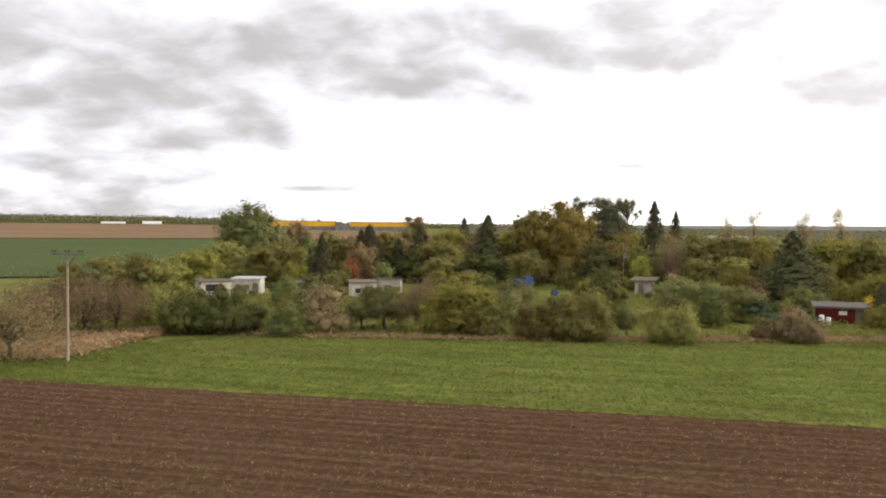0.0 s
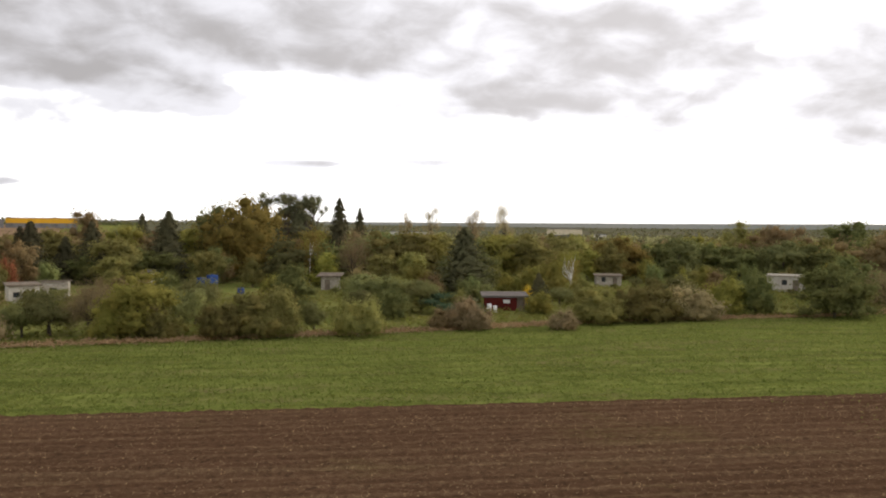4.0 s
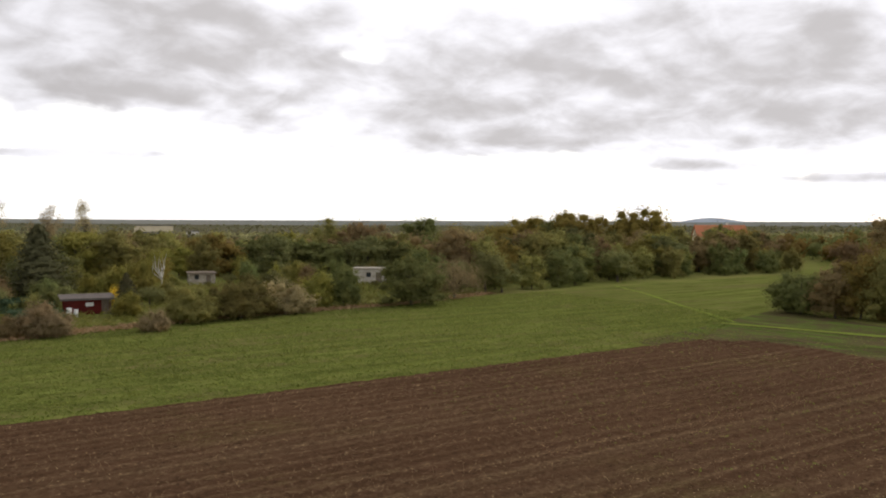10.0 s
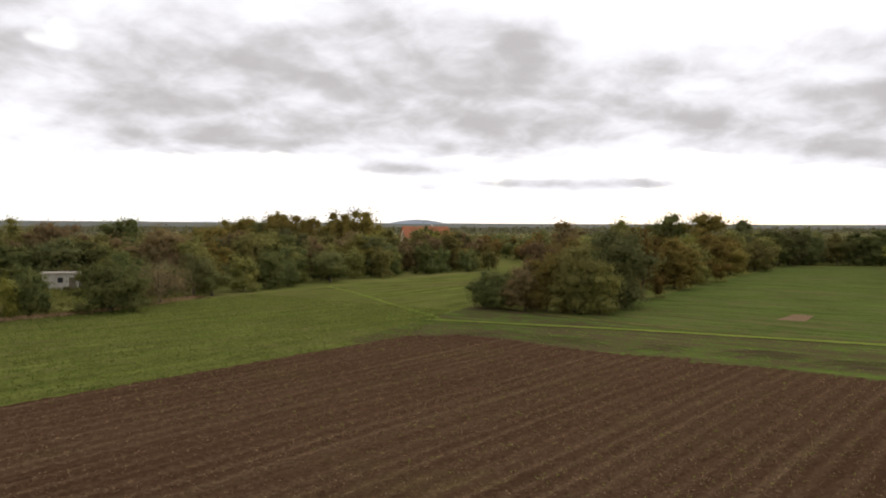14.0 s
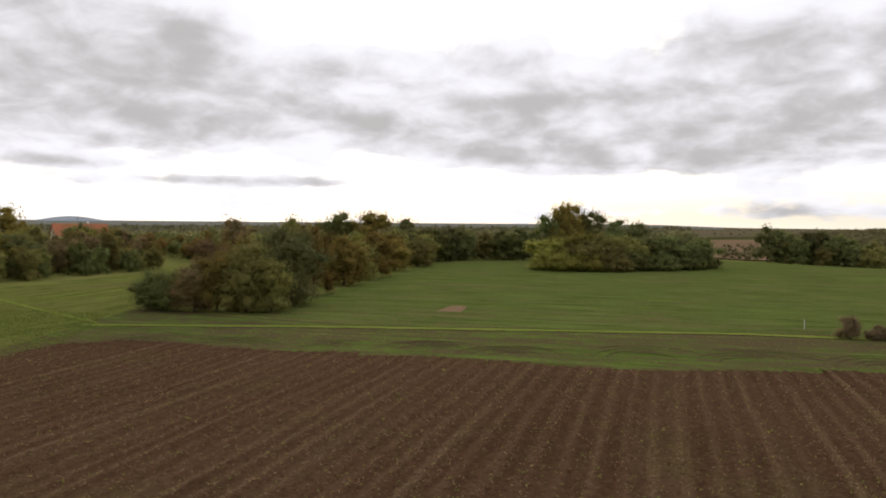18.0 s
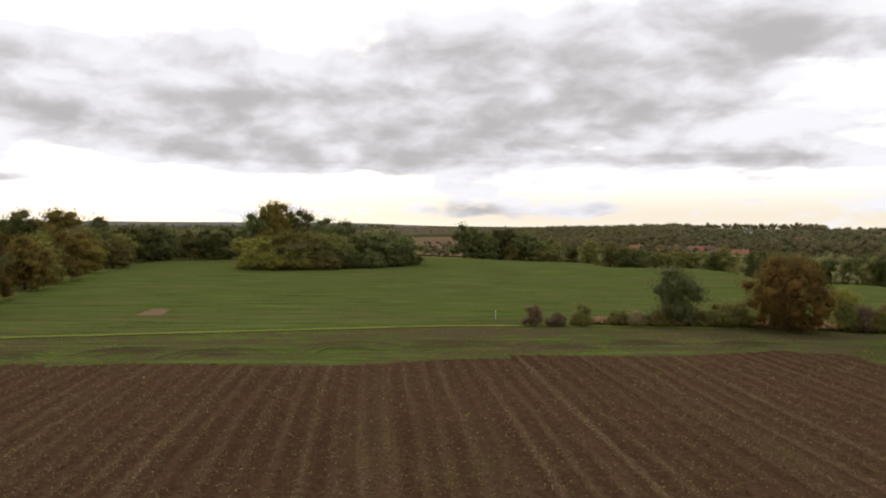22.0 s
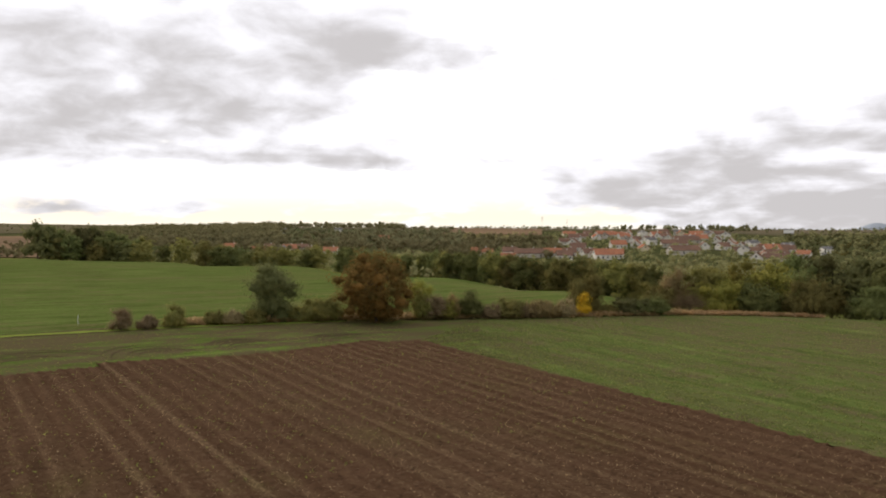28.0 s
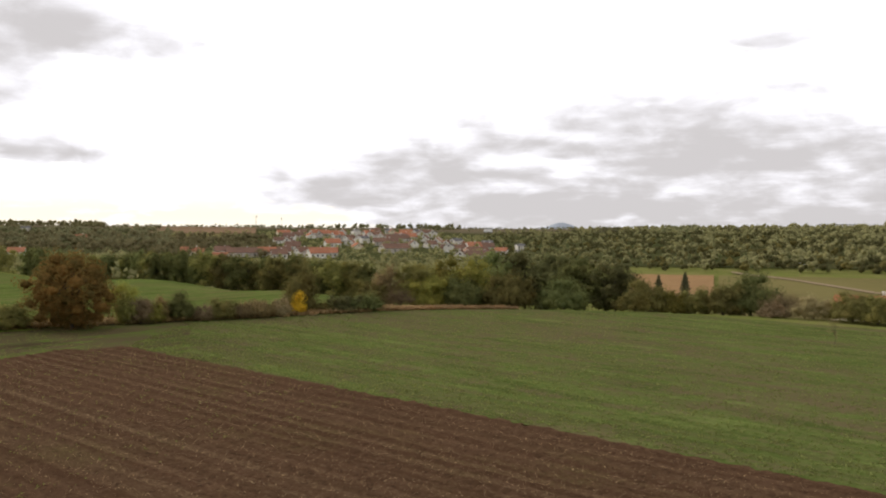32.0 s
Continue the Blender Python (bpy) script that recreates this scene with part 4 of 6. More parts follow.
WOOD_CONIFERS = [
    ("spruce", -50.7, 157, 10.5, 5.8), ("spruce", -46, 176.1, 12.6, 8.7), ("spruce", -48.3, 177.6, 11.6, 6.3),
    ("spruce", -36.1, 183.5, 12.7, 7.9), ("spruce", -22.5, 190.7, 13.6, 9.1), ("spruce", -31.4, 219.8, 14.8, 7),
    ("pine", 2.5, 232, 20.7, 10.4), ("pine", 7.8, 229.9, 20.1, 10), ("pine", 12, 233.7, 20, 6.7),
    ("pine", -1.3, 228, 19.1, 7.1), ("spruce", 15.6, 191.4, 18.2, 8.1), ("spruce", 20.8, 195.9, 16.1, 5.4),
    ("spruce", 35, 147.9, 11.8, 10.8), ("spruce", -41.7, 185.4, 9.5, 6.5), ("pine", -12.5, 224.7, 16.9, 6.1),
    ("pine", 4.7, 226, 19.5, 9.2), ("pine", -4.9, 223.9, 17.4, 9.1), ("pine", 9.7, 227.8, 19, 7.8),
    ("spruce", 37.2, 111.9, 5.6, 3.6),
]
WOOD_TREES = [
    ("red", -45.5, 159.7, 5.6, 3.8), ("brown", -45.1, 166, 9.1, 5.9), ("golden", -6.2, 191.9, 17.5, 17),
    ("birch", 8.1, 171.8, 11.8, 7.7), ("bare_shrub", 16.3, 167.2, 10.2, 7.5), ("olive", 26.6, 174, 10.8, 18),
    ("olive", 21.7, 183.7, 9.5, 11.3), ("lime", 34.7, 176.6, 10.3, 11), ("poplar", 40.2, 208.2, 16.3, 4.3),
    ("poplar", 51.4, 209.8, 16, 6.5), ("poplar", 58, 201.8, 17.1, 5.1), ("poplar", 34.9, 211.1, 15, 4.4),
    ("lime", 42, 135.6, 4.1, 4.4), ("olive", -56.3, 191.9, 9.9, 10.9), ("lime", -32, 202.5, 11.7, 9.8),
    ("lime", -17.1, 199.3, 11.6, 9.5), ("olive", -30.5, 177.4, 9.1, 9.8), ("olive", -47, 199.5, 10.7, 11.2),
    ("lime", 47.9, 173.5, 9.9, 12.3), ("olive", 53.9, 169.6, 10.5, 12.1), ("green", -12.2, 177.6, 7.4, 8.5),
    ("brown", -51.1, 254.9, 15.7, 10.6),
]
WOOD_FILL = [
    ("spruce", -20.9, 183.8, 14.9, 8.8), ("walnut", -11.6, 196.7, 15.7, 10.7), ("walnut", 3.3, 172, 9.1, 10.5),
    ("green", 22.6, 180.6, 10.5, 16.1), ("brown", 18.6, 185.1, 10.9, 5.6), ("walnut", -0.6, 200, 12.8, 10.9),
    ("green", 10.7, 175.7, 8.5, 8.4), ("lime", 10.2, 189.7, 10.9, 5.7), ("green", 48.4, 179.6, 8.9, 11.4),
    ("olive", 37.6, 186.2, 9.7, 10.3), ("olive", 27.7, 182.9, 8.9, 7.6),
]
MIDDLE_TREES = [
    ("yellow", 38.6, 121, 2.8, 2.2), ("autumn_top", 82.2, 187.8, 9.4, 13.4), ("green", 97.9, 188, 8.8, 17.3),
    ("green", 109.7, 179.1, 7.4, 14.3), ("olive", 40.8, 98.6, 4.1, 6.5), ("olive", 48.1, 100.4, 4.2, 8.3),
    ("tan", 54.9, 101.2, 3.9, 7.5), ("green", 75.6, 100, 7, 9.2), ("bare_shrub", 87.7, 104.3, 6.1, 9.3),
    ("brown", 110.6, 131.7, 10.8, 14.5), ("apple", 103.5, 109.6, 4.3, 6.8), ("green", 67.1, 105.4, 5.3, 5.4),
    ("brown", 129.4, 192.5, 12.4, 15.8), ("olive", 127.1, 206, 13.6, 9.9), ("green", 148, 191.4, 13.9, 11.5),
    ("autumn_top", 140.4, 149.3, 11.9, 12.6), ("green", 118.7, 167.1, 8.3, 14), ("olive", 70.2, 200, 9.9, 13),
    ("olive", 58.5, 191.3, 9.4, 10.9), ("lime", 72, 181.2, 6.8, 8), ("tan", 34.2, 93.2, 2.2, 3.4),
    ("brown", 20.2, 96.8, 2.1, 3.4), ("olive", 88.4, 156.8, 3.7, 7.4), ("lime", 62.3, 105.3, 4.8, 5),
]
# sparse kinds: golden backlight on the tops is painted as leaf colour
EAST_HEDGE_TOPS = [
    ("birch", 58.9, 157.3, 6.6, 4.6), ("sparse", 191.4, 190.4, 14.7, 12.9), ("sparse", 195.4, 174.6, 16.1, 14.3),
    ("sparse", 203.3, 171.5, 14.9, 9.1), ("sparse", 203.3, 158.9, 16.5, 11.6), ("sparse", 204.6, 152.2, 17, 13.2),
    ("green", 204.5, 163.7, 14.6, 8.9), ("brown", 199.2, 124.7, 10.1, 8), ("walnut", 211.4, 133.4, 12.2, 7.8),
    ("brown", 116.4, 137.3, 11, 9.8), ("green", 192.8, 181.8, 13.8, 10.8),
]
ISLAND = [
    ("ball", 110.7, 57.1, 5.4, 8.5), ("brown", 109.7, 52, 6.8, 6.6), ("autumn", 110.7, 49.1, 8.1, 6.9),
    ("olive", 111.2, 45, 9.1, 8.5), ("olive", 111.6, 41.3, 6.9, 6.2), ("walnut", 121.3, 41.7, 11.5, 10.1),
    ("autumn_top", 141.6, 44.7, 12.1, 6.5), ("autumn", 166.9, 46.1, 9.7, 9.9), ("autumn", 196, 46.8, 10.5, 10.4),
    ("autumn", 227.6, 48.3, 8.8, 10.1), ("olive", 251.6, 46.4, 8.5, 11.5), ("brown", 150.2, 68.4, 9, 7.9),
    ("autumn", 155.1, 64.6, 9.5, 8), ("olive", 160.7, 61.2, 10, 9.4), ("olive", 184.1, 46.8, 8.6, 7.8),
    ("brown", 166.3, 54.5, 10.6, 7.1),
]
# golden at (322, 1): warm sunlight on its top is put into the leaf colour
OAK_GROUP = [
    ("green", 252.7, 161.6, 11.5, 6.9), ("brown", 256.6, 155.3, 8.9, 8.2), ("golden", 322, 1, 20.9, 13.6),
    ("autumn", 318, 1.6, 20, 7.4), ("walnut", 324.9, -7.8, 18.2, 14.2), ("green", 319.9, 8.1, 16.5, 12.2),
    ("green", 321.6, -15.8, 15.1, 13.2), ("walnut", 321, -25.1, 14, 12.3), ("green", 293.3, 83.7, 16.8, 14.5),
    ("sparse", 301, 74, 17.2, 17.7), ("walnut", 305.7, 62.3, 15, 14.9), ("olive", 284.2, 96.1, 14.9, 14.3),
    ("brown", 267.9, 111.1, 14.2, 13.8),
]
FIELD_CLUMP = [
    ("lime", 240.3, 7.2, 4.6, 8.2), ("lime", 234.7, 1.4, 5.1, 9.6), ("lime", 235.8, -5.8, 4.8, 9.6),
    ("olive", 236.9, -13, 4.8, 9.7), ("green", 244.5, -20, 4.6, 10), ("green", 245.5, -26.7, 4.6, 9.4),
    ("green", 253.6, -34.4, 4.5, 9.8), ("green", 262.1, -41.6, 3.9, 7.2), ("lime", 247.4, 5.2, 8.8, 13.5),
    ("lime", 248.4, -1.1, 10.5, 15.2), ("olive", 249.7, -9.5, 10, 13.6), ("olive", 250.8, -16.3, 9.5, 13.7),
    ("green", 255.6, -24.4, 8.8, 14), ("green", 256.7, -31.4, 9.4, 13.4), ("green", 265.5, -39.2, 8.8, 12.1),
    ("olive", 242.2, -5.1, 7.9, 14.8), ("walnut", 257.3, -34.9, 8.2, 10.6),
]
CREST_GROUP = [
    ("walnut", 359, -80.7, 13.1, 11.5), ("walnut", 358.2, -84.5, 11.7, 10), ("green", 358.8, -90.1, 10, 10.1),
    ("walnut", 357.1, -96.8, 11.2, 10.1), ("walnut", 357.8, -101.6, 11.7, 10.1), ("green", 352.4, -105.9, 9.4, 11.5),
    ("green", 346.7, -111, 8.1, 12.4), ("olive", 340.9, -115.8, 7.3, 11.3),
]
MEADOW_TREES = [
    ("tree_olive", 95.1, -48.6, 7.2, 6.4), ("autumn_big", 86.6, -58.6, 8.5, 10.1), ("lime_sparse", 88.2, -66.4, 4.9, 3.8),
    ("tan", 97.6, -30.7, 2.3, 2.6), ("olive", 96.8, -36.7, 2.5, 2.7), ("olive", 96.2, -41.4, 1.6, 2.6),
    ("tan", 96.9, -33.5, 1.5, 2.4), ("olive", 93, -54.4, 2.7, 5.6), ("olive", 93.7, -51.8, 1.9, 3.6),
    ("tan", 95.7, -43.4, 1.6, 2.9), ("olive", 94.5, -45.9, 1.6, 2.9),
]
LOWER_HEDGE = [
    ("olive", 86, -65.7, 3.4, 2.9), ("tan", 85.1, -66.9, 2.8, 3.7), ("lime", 84.2, -68.1, 2.3, 2.9),
    ("green", 83.3, -71.7, 3.3, 3.6), ("brown", 84.8, -69.5, 2.9, 2.7), ("tan", 81.7, -73.8, 1.8, 3),
    ("olive", 80.9, -76.1, 2.3, 4.2), ("brown", 78.8, -80.3, 2.1, 4.6), ("tan", 77.4, -83.4, 2.2, 3.1),
    ("olive", 77.8, -87.9, 5.8, 4.8), ("yellow", 76.5, -85.9, 2.9, 2.3), ("olive", 76, -90.4, 1.3, 3.2),
    ("walnut", 74.1, -93, 2.1, 4.9), ("green", 72.5, -95.3, 2.3, 4.9), ("bare_shrub", 79.6, -78, 1.7, 3.8),
]
RIGHT_WOOD = [
    ("brown", 77.2, -108.3, 5.1, 5.4), ("olive", 74.4, -111.5, 6, 7.3), ("lime", 72.7, -117.3, 6.8, 7.5),
    ("lime", 67.6, -118, 6.6, 7.4), ("green", 68.2, -127.9, 7.6, 8.9), ("walnut", 63.9, -130.2, 7.9, 8.9),
    ("walnut", 58.6, -130.4, 7.6, 8.8), ("green", 51.9, -127.9, 6.9, 8.5), ("walnut", 46.2, -126.8, 6.5, 7.4),
    ("olive", 41.1, -121.2, 4.1, 5.2), ("lime", 70.3, -109.4, 4, 6.2), ("green", 65.8, -112.1, 3.6, 7.1),
    ("olive", 59.6, -115.5, 4.5, 7.1), ("green", 51.3, -118.4, 3.8, 7), ("olive", 77.6, -104.3, 3, 5.3),
    ("bare_shrub", 72.8, -105.3, 2.3, 5.2),
]
RIGHT_EDGE = [
    ("spruce", 44.4, -143.3, 4, 2.5), ("spruce", 40.1, -144.5, 4.5, 2.9), ("olive", 39.1, -121.9, 3.3, 5.2),
    ("lime", 36, -122.8, 2.5, 4.4), ("olive", 33.4, -125.6, 2.9, 5.3), ("olive", 29.5, -126.6, 3.4, 6.2),
    ("green", 26.1, -129.4, 4.8, 8.6), ("bare_shrub", 20.5, -124.3, 3, 6), ("tan", 16.6, -122.9, 2.7, 5.1),
    ("olive", 11.6, -121.4, 3.4, 5.8), ("olive", 8.5, -119.7, 3.3, 4.9), ("bare", 10.9, -96.8, 2.6, 2),
    ("tan", 21.5, -122.1, 1.7, 4.2),
]


for rows_, group_ in ((WEST_THICKET, "thicket by the pole"), (ORCHARD, "orchard trees and shrubs"), (WOOD_CONIFERS, "conifers in the wood"),
                      (WOOD_TREES, "trees of the wood"), (WOOD_FILL, "trees of the wood"), (MIDDLE_TREES, "trees by the allotments"), (EAST_HEDGE_TOPS, "skyline trees"),
                      (ISLAND, "trees of the field island"), (OAK_GROUP, "trees behind the field"), (FIELD_CLUMP, "clump in the field"),
                      (CREST_GROUP, "trees on the crest"), (MEADOW_TREES, "field margin trees"), (LOWER_HEDGE, "lower hedge"),
                      (RIGHT_WOOD, "wood below the field"), (RIGHT_EDGE, "wood edge shrubs")):
    for kind_, x_, y_, top_, w_ in rows_:
        plant(kind_, x_, y_, max(1.2, top_ - float(land(x_, y_))), w_ * (1.75 if kind_ == "spruce" else 0.95 if kind_ == "autumn_big" else 1.05), group_)


HUT_VIEWS = [(-25.0, 152), (-22.9, 157), (-14.9, 146), (-13.0, 149), (4.0, 160), (23.1, 176), (34.2, 174), (16.1, 121), (-4.1, 160), (-1.9, 146)]


def belt(b0, b1, r0, r1, count, top0, top1, kinds, group, seed, wide=(0.75, 1.1)):
    """Trees strewn over a sector of land; tops between two heights above the plain."""
    rng = random.Random(seed)
    for i in range(count):
        b = b0 + (b1 - b0) * (i + rng.random()) / count
        r = rng.uniform(r0, r1)
        if any(abs(b - hb) < 1.9 and r < hr_ + 6 for hb, hr_ in HUT_VIEWS):
            continue
        x, y = polar(b, r)
        h = max(3.0, rng.uniform(top0, top1) - float(land(x, y)))
        plant(rng.choice(kinds), x, y, h, h * rng.uniform(*wide), group, r > 188)


MIX = ["olive", "green", "olive", "lime", "walnut", "brown"]
belt(-24, 14, 195, 235, 46, 8.5, 11.0, MIX + ["lime"], "trees of the wood", 1)
belt(-24, 16, 155, 185, 24, 4.5, 7.5, MIX, "trees of the wood", 2)
belt(10, 46, 190, 250, 46, 6.5, 10.0, MIX, "trees by the allotments", 3)
belt(-23, 29, 104, 128, 26, 2.4, 4.4, ["apple", "olive", "green", "bare_shrub", "lime"], "orchard trees and shrubs", 6, (1.0, 1.5))
belt(-23, 35, 128, 152, 36, 2.8, 5.2, ["apple", "olive", "green", "lime", "brown"], "orchard trees and shrubs", 7, (0.9, 1.3))
belt(14, 40, 150, 185, 20, 3.5, 6.5, ["olive", "green", "lime", "apple"], "trees by the allotments", 4)


def hedge(line, count, h0, h1, kinds, group, seed, depth=4.0, wide=(0.8, 1.2)):
    rng = random.Random(seed)
    for x, y in along(line, count):
        h = rng.uniform(h0, h1)
        plant(rng.choice(kinds), x + rng.uniform(-depth, depth), y + rng.uniform(-depth, depth), h, h * rng.uniform(*wide), group)


hedge([(92, 114), (108, 114), (132, 117), (160, 118), (210, 116)], 26, 4.5, 8.0, ["olive", "green", "green", "olive", "apple"], "hedge along the crop", 20)
hedge([(106, 124), (130, 130), (170, 130), (225, 126)], 26, 7.5, 10.5, MIX + ["brown", "autumn"], "hedge along the crop", 21, 6)
hedge([(126, 142), (150, 145), (235, 140)], 20, 8.5, 11.5, MIX + ["brown", "autumn", "rust"], "hedge along the crop", 22, 8)
hedge([(128, 52), (165, 54), (235, 58), (290, 56)], 22, 7.0, 10.5, ["olive", "lime", "green", "autumn", "brown"], "trees of the field island", 23, 4)
hedge([(270, 52), (300, 48), (318, 16), (330, -20)], 24, 9.0, 12.0, ["walnut", "green", "olive"], "trees behind the field", 24, 4)
hedge([(228, -142), (190, -140), (155, -141), (125, -142), (106, -138)], 62, 7.0, 8.5, ["green", "olive", "green"], "dark row below the crest", 25, 2.5, (0.6, 0.9))
hedge([(250, -145), (290, -138), (330, -118), (362, -92)], 20, 8.0, 11.0, ["olive", "green", "walnut"], "trees below the crest", 26, 5)


# ---- far woods and village ----


def woods(name, places, mat, label, h0, h1, seed, leaves=24):
    """Countless far trees as one mass of leaf sprays."""
    rng = np.random.default_rng(seed)
    n = len(places)
    h = rng.uniform(h0, h1, n)
    z = land(places[:, 0], places[:, 1])
    knobs = 2 if leaves < 30 else 4
    which = np.repeat(np.arange(n), knobs)
    d = rng.normal(0, 1, (n * knobs, 3)) * (0.2, 0.2, 0.16)
    base = np.stack([places[:, 0], places[:, 1], z + h * 0.48], 1)
    centres = base[which] + d * h[which][:, None]
    wide = rng.uniform(0.26, 0.40, (n * knobs, 1)) * h[which][:, None]
    radii = wide * (1, 1, 0.95)
    inner = lumps_of(rng, centres, radii * 0.68, 1)
    p, out = blob_cloud(rng, centres, radii, n * min(leaves + 16, 90), 0.6)
    v, f, soft = joined(inner, cards(rng, p, out, (h0 + h1) * (0.075 if leaves < 30 else 0.055), 0.8, 0.6))
    return tagged(new(name, mesh_of(name, v, f, mat, normals=soft)), label, "woodland", kind="stuff")


def strewn(b0, b1, r0, r1, n, seed):
    rng = np.random.default_rng(seed)
    b, r = np.radians(rng.uniform(b0, b1, n)), np.sqrt(rng.uniform(r0 * r0, r1 * r1, n))
    return np.stack([r * np.sin(b), r * np.cos(b)], 1)


woods("near_woods", strewn(12, 60, 262, 430, 150, 5), LEAF["olive"], "band of mixed trees behind the allotments", 7, 10, 5, 110)
woods("near_woods", strewn(12, 60, 262, 430, 90, 6), LEAF["brown"], "browning trees behind the allotments", 7, 10.5, 6, 110)
woods("near_woods", strewn(56, 83, 296, 420, 90, 8), LEAF["green"], "dark green trees behind the field island", 8.5, 12, 8, 140)
woods("near_woods", strewn(56, 83, 296, 420, 60, 7), LEAF["autumn"], "autumn trees behind the field island", 8.5, 12, 7, 140)
woods("near_woods", strewn(80, 98, 318, 360, 60, 9), LEAF["walnut"], "dark trees closing the cereal field", 8.5, 11, 9, 140)
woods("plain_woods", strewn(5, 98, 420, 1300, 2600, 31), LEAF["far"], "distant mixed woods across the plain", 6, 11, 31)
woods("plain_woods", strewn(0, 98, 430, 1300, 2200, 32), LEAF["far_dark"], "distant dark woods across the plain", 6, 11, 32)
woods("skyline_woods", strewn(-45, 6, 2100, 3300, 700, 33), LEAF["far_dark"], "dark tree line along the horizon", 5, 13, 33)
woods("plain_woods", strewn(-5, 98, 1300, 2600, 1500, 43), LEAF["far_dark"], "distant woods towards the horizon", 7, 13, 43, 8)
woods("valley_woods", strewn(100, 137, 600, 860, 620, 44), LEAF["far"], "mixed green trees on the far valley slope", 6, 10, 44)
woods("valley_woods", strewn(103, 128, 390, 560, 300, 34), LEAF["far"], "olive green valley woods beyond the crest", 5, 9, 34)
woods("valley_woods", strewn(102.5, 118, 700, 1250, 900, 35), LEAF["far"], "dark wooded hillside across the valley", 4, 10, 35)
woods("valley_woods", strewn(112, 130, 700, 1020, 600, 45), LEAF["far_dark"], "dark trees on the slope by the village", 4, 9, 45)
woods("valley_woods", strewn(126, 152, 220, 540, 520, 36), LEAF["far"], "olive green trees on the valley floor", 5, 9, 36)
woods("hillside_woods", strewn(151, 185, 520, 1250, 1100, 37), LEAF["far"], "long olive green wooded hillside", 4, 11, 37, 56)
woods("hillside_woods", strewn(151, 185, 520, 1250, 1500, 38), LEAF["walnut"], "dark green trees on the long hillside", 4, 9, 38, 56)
woods("hillside_woods", strewn(151, 185, 520, 900, 200, 68), LEAF["olive"], "lighter trees dotted on the long hillside", 4, 9, 68, 56)
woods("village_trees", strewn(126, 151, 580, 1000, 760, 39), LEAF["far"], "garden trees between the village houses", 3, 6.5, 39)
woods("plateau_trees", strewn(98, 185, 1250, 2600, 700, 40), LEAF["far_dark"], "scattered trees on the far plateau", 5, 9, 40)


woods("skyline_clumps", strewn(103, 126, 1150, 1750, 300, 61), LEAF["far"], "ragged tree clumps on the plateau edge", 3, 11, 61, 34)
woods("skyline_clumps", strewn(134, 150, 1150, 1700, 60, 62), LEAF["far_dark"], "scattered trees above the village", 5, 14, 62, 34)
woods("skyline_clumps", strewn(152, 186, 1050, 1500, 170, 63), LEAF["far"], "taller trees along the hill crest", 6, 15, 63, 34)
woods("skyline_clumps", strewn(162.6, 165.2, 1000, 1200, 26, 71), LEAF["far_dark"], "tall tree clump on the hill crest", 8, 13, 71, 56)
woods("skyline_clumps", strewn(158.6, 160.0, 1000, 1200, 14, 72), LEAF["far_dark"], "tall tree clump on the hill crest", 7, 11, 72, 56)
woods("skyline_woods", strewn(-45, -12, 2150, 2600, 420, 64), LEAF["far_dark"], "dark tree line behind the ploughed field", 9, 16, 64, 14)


def house_template(name, length, width, eaves, rise, wall_mat, roof_mat, label, n_windows):
    """A gabled house: walls, roof with eaves, chimney and windows in the long side."""
    ob = thing(name, label, "house", "village houses")
    bm = bmesh.new()
    L, W = length / 2, width / 2
    ring = [(-W, 0), (W, 0), (W, eaves), (0, eaves + rise), (-W, eaves)]
    ends = [[bm.verts.new((x, y, z)) for y, z in ring] for x in (-L, L)]
    bm.faces.new(ends[0][::-1]), bm.faces.new(ends[1])
    for i in range(5):
        j = (i + 1) % 5
        bm.faces.new((ends[0][i], ends[0][j], ends[1][j], ends[1][i]))
    part("wall", bm, wall_mat, ob)
    slope = math.atan2(rise, W)
    bm = bmesh.new()
    for sgn in (-1, 1):
        m = Matrix.Translation((0, 0, eaves + rise + 0.12)) @ Matrix.Rotation(-sgn * slope, 4, "X")
        reach = W / math.cos(slope) + 0.5
        box(bm, -L - 0.4, L + 0.4, min(0, sgn * reach), max(0, sgn * reach), -0.12, 0.12, m)
    part("roof", bm, roof_mat, ob)
    part("chimney", one_box(L * 0.3, L * 0.3 + 0.7, 0.6, 1.3, eaves + rise * 0.5, eaves + rise + 1.0), PLASTER, ob)
    pane = one_box(-0.55, 0.55, -0.06, 0.06, -0.7, 0.7)
    me = bpy.data.meshes.new("window")
    pane.to_mesh(me)
    pane.free()
    me.materials.append(DARK_GLASS)
    for i in range(n_windows):
        for sgn in (-1, 1):
            w = part("window", me, None, ob)
            w.matrix_basis = pose(-L + length * (i + 0.5) / n_windows, sgn * W, eaves * 0.58)
    for sgn in (-1, 1):
        w = part("window", me, None, ob)
        w.matrix_basis = pose(sgn * L, 0, eaves + rise * 0.25, 0, 0, 90)
    return ob


HOUSES = [house_template("house", 13, 9, 4.2, 3.6, PLASTER, ROOF_TILE, "white rendered house with orange tiled roof", 4),
          house_template("house", 11, 8.5, 4.0, 3.4, PLASTER, ROOF_OLD, "pale house with brown tiled roof", 3),
          house_template("house", 16, 9, 3.6, 3.2, CREAM, ROOF_TILE, "long cream house with orange roof", 5),
          house_template("house", 10, 9, 5.6, 2.2, PLASTER, ROOF_GREY, "white modern house with grey roof", 3),
          house_template("barn", 22, 10, 4.0, 3.4, WHITEWASH, ROOF_OLD, "long village barn with brown roof", 4)]
used = set()


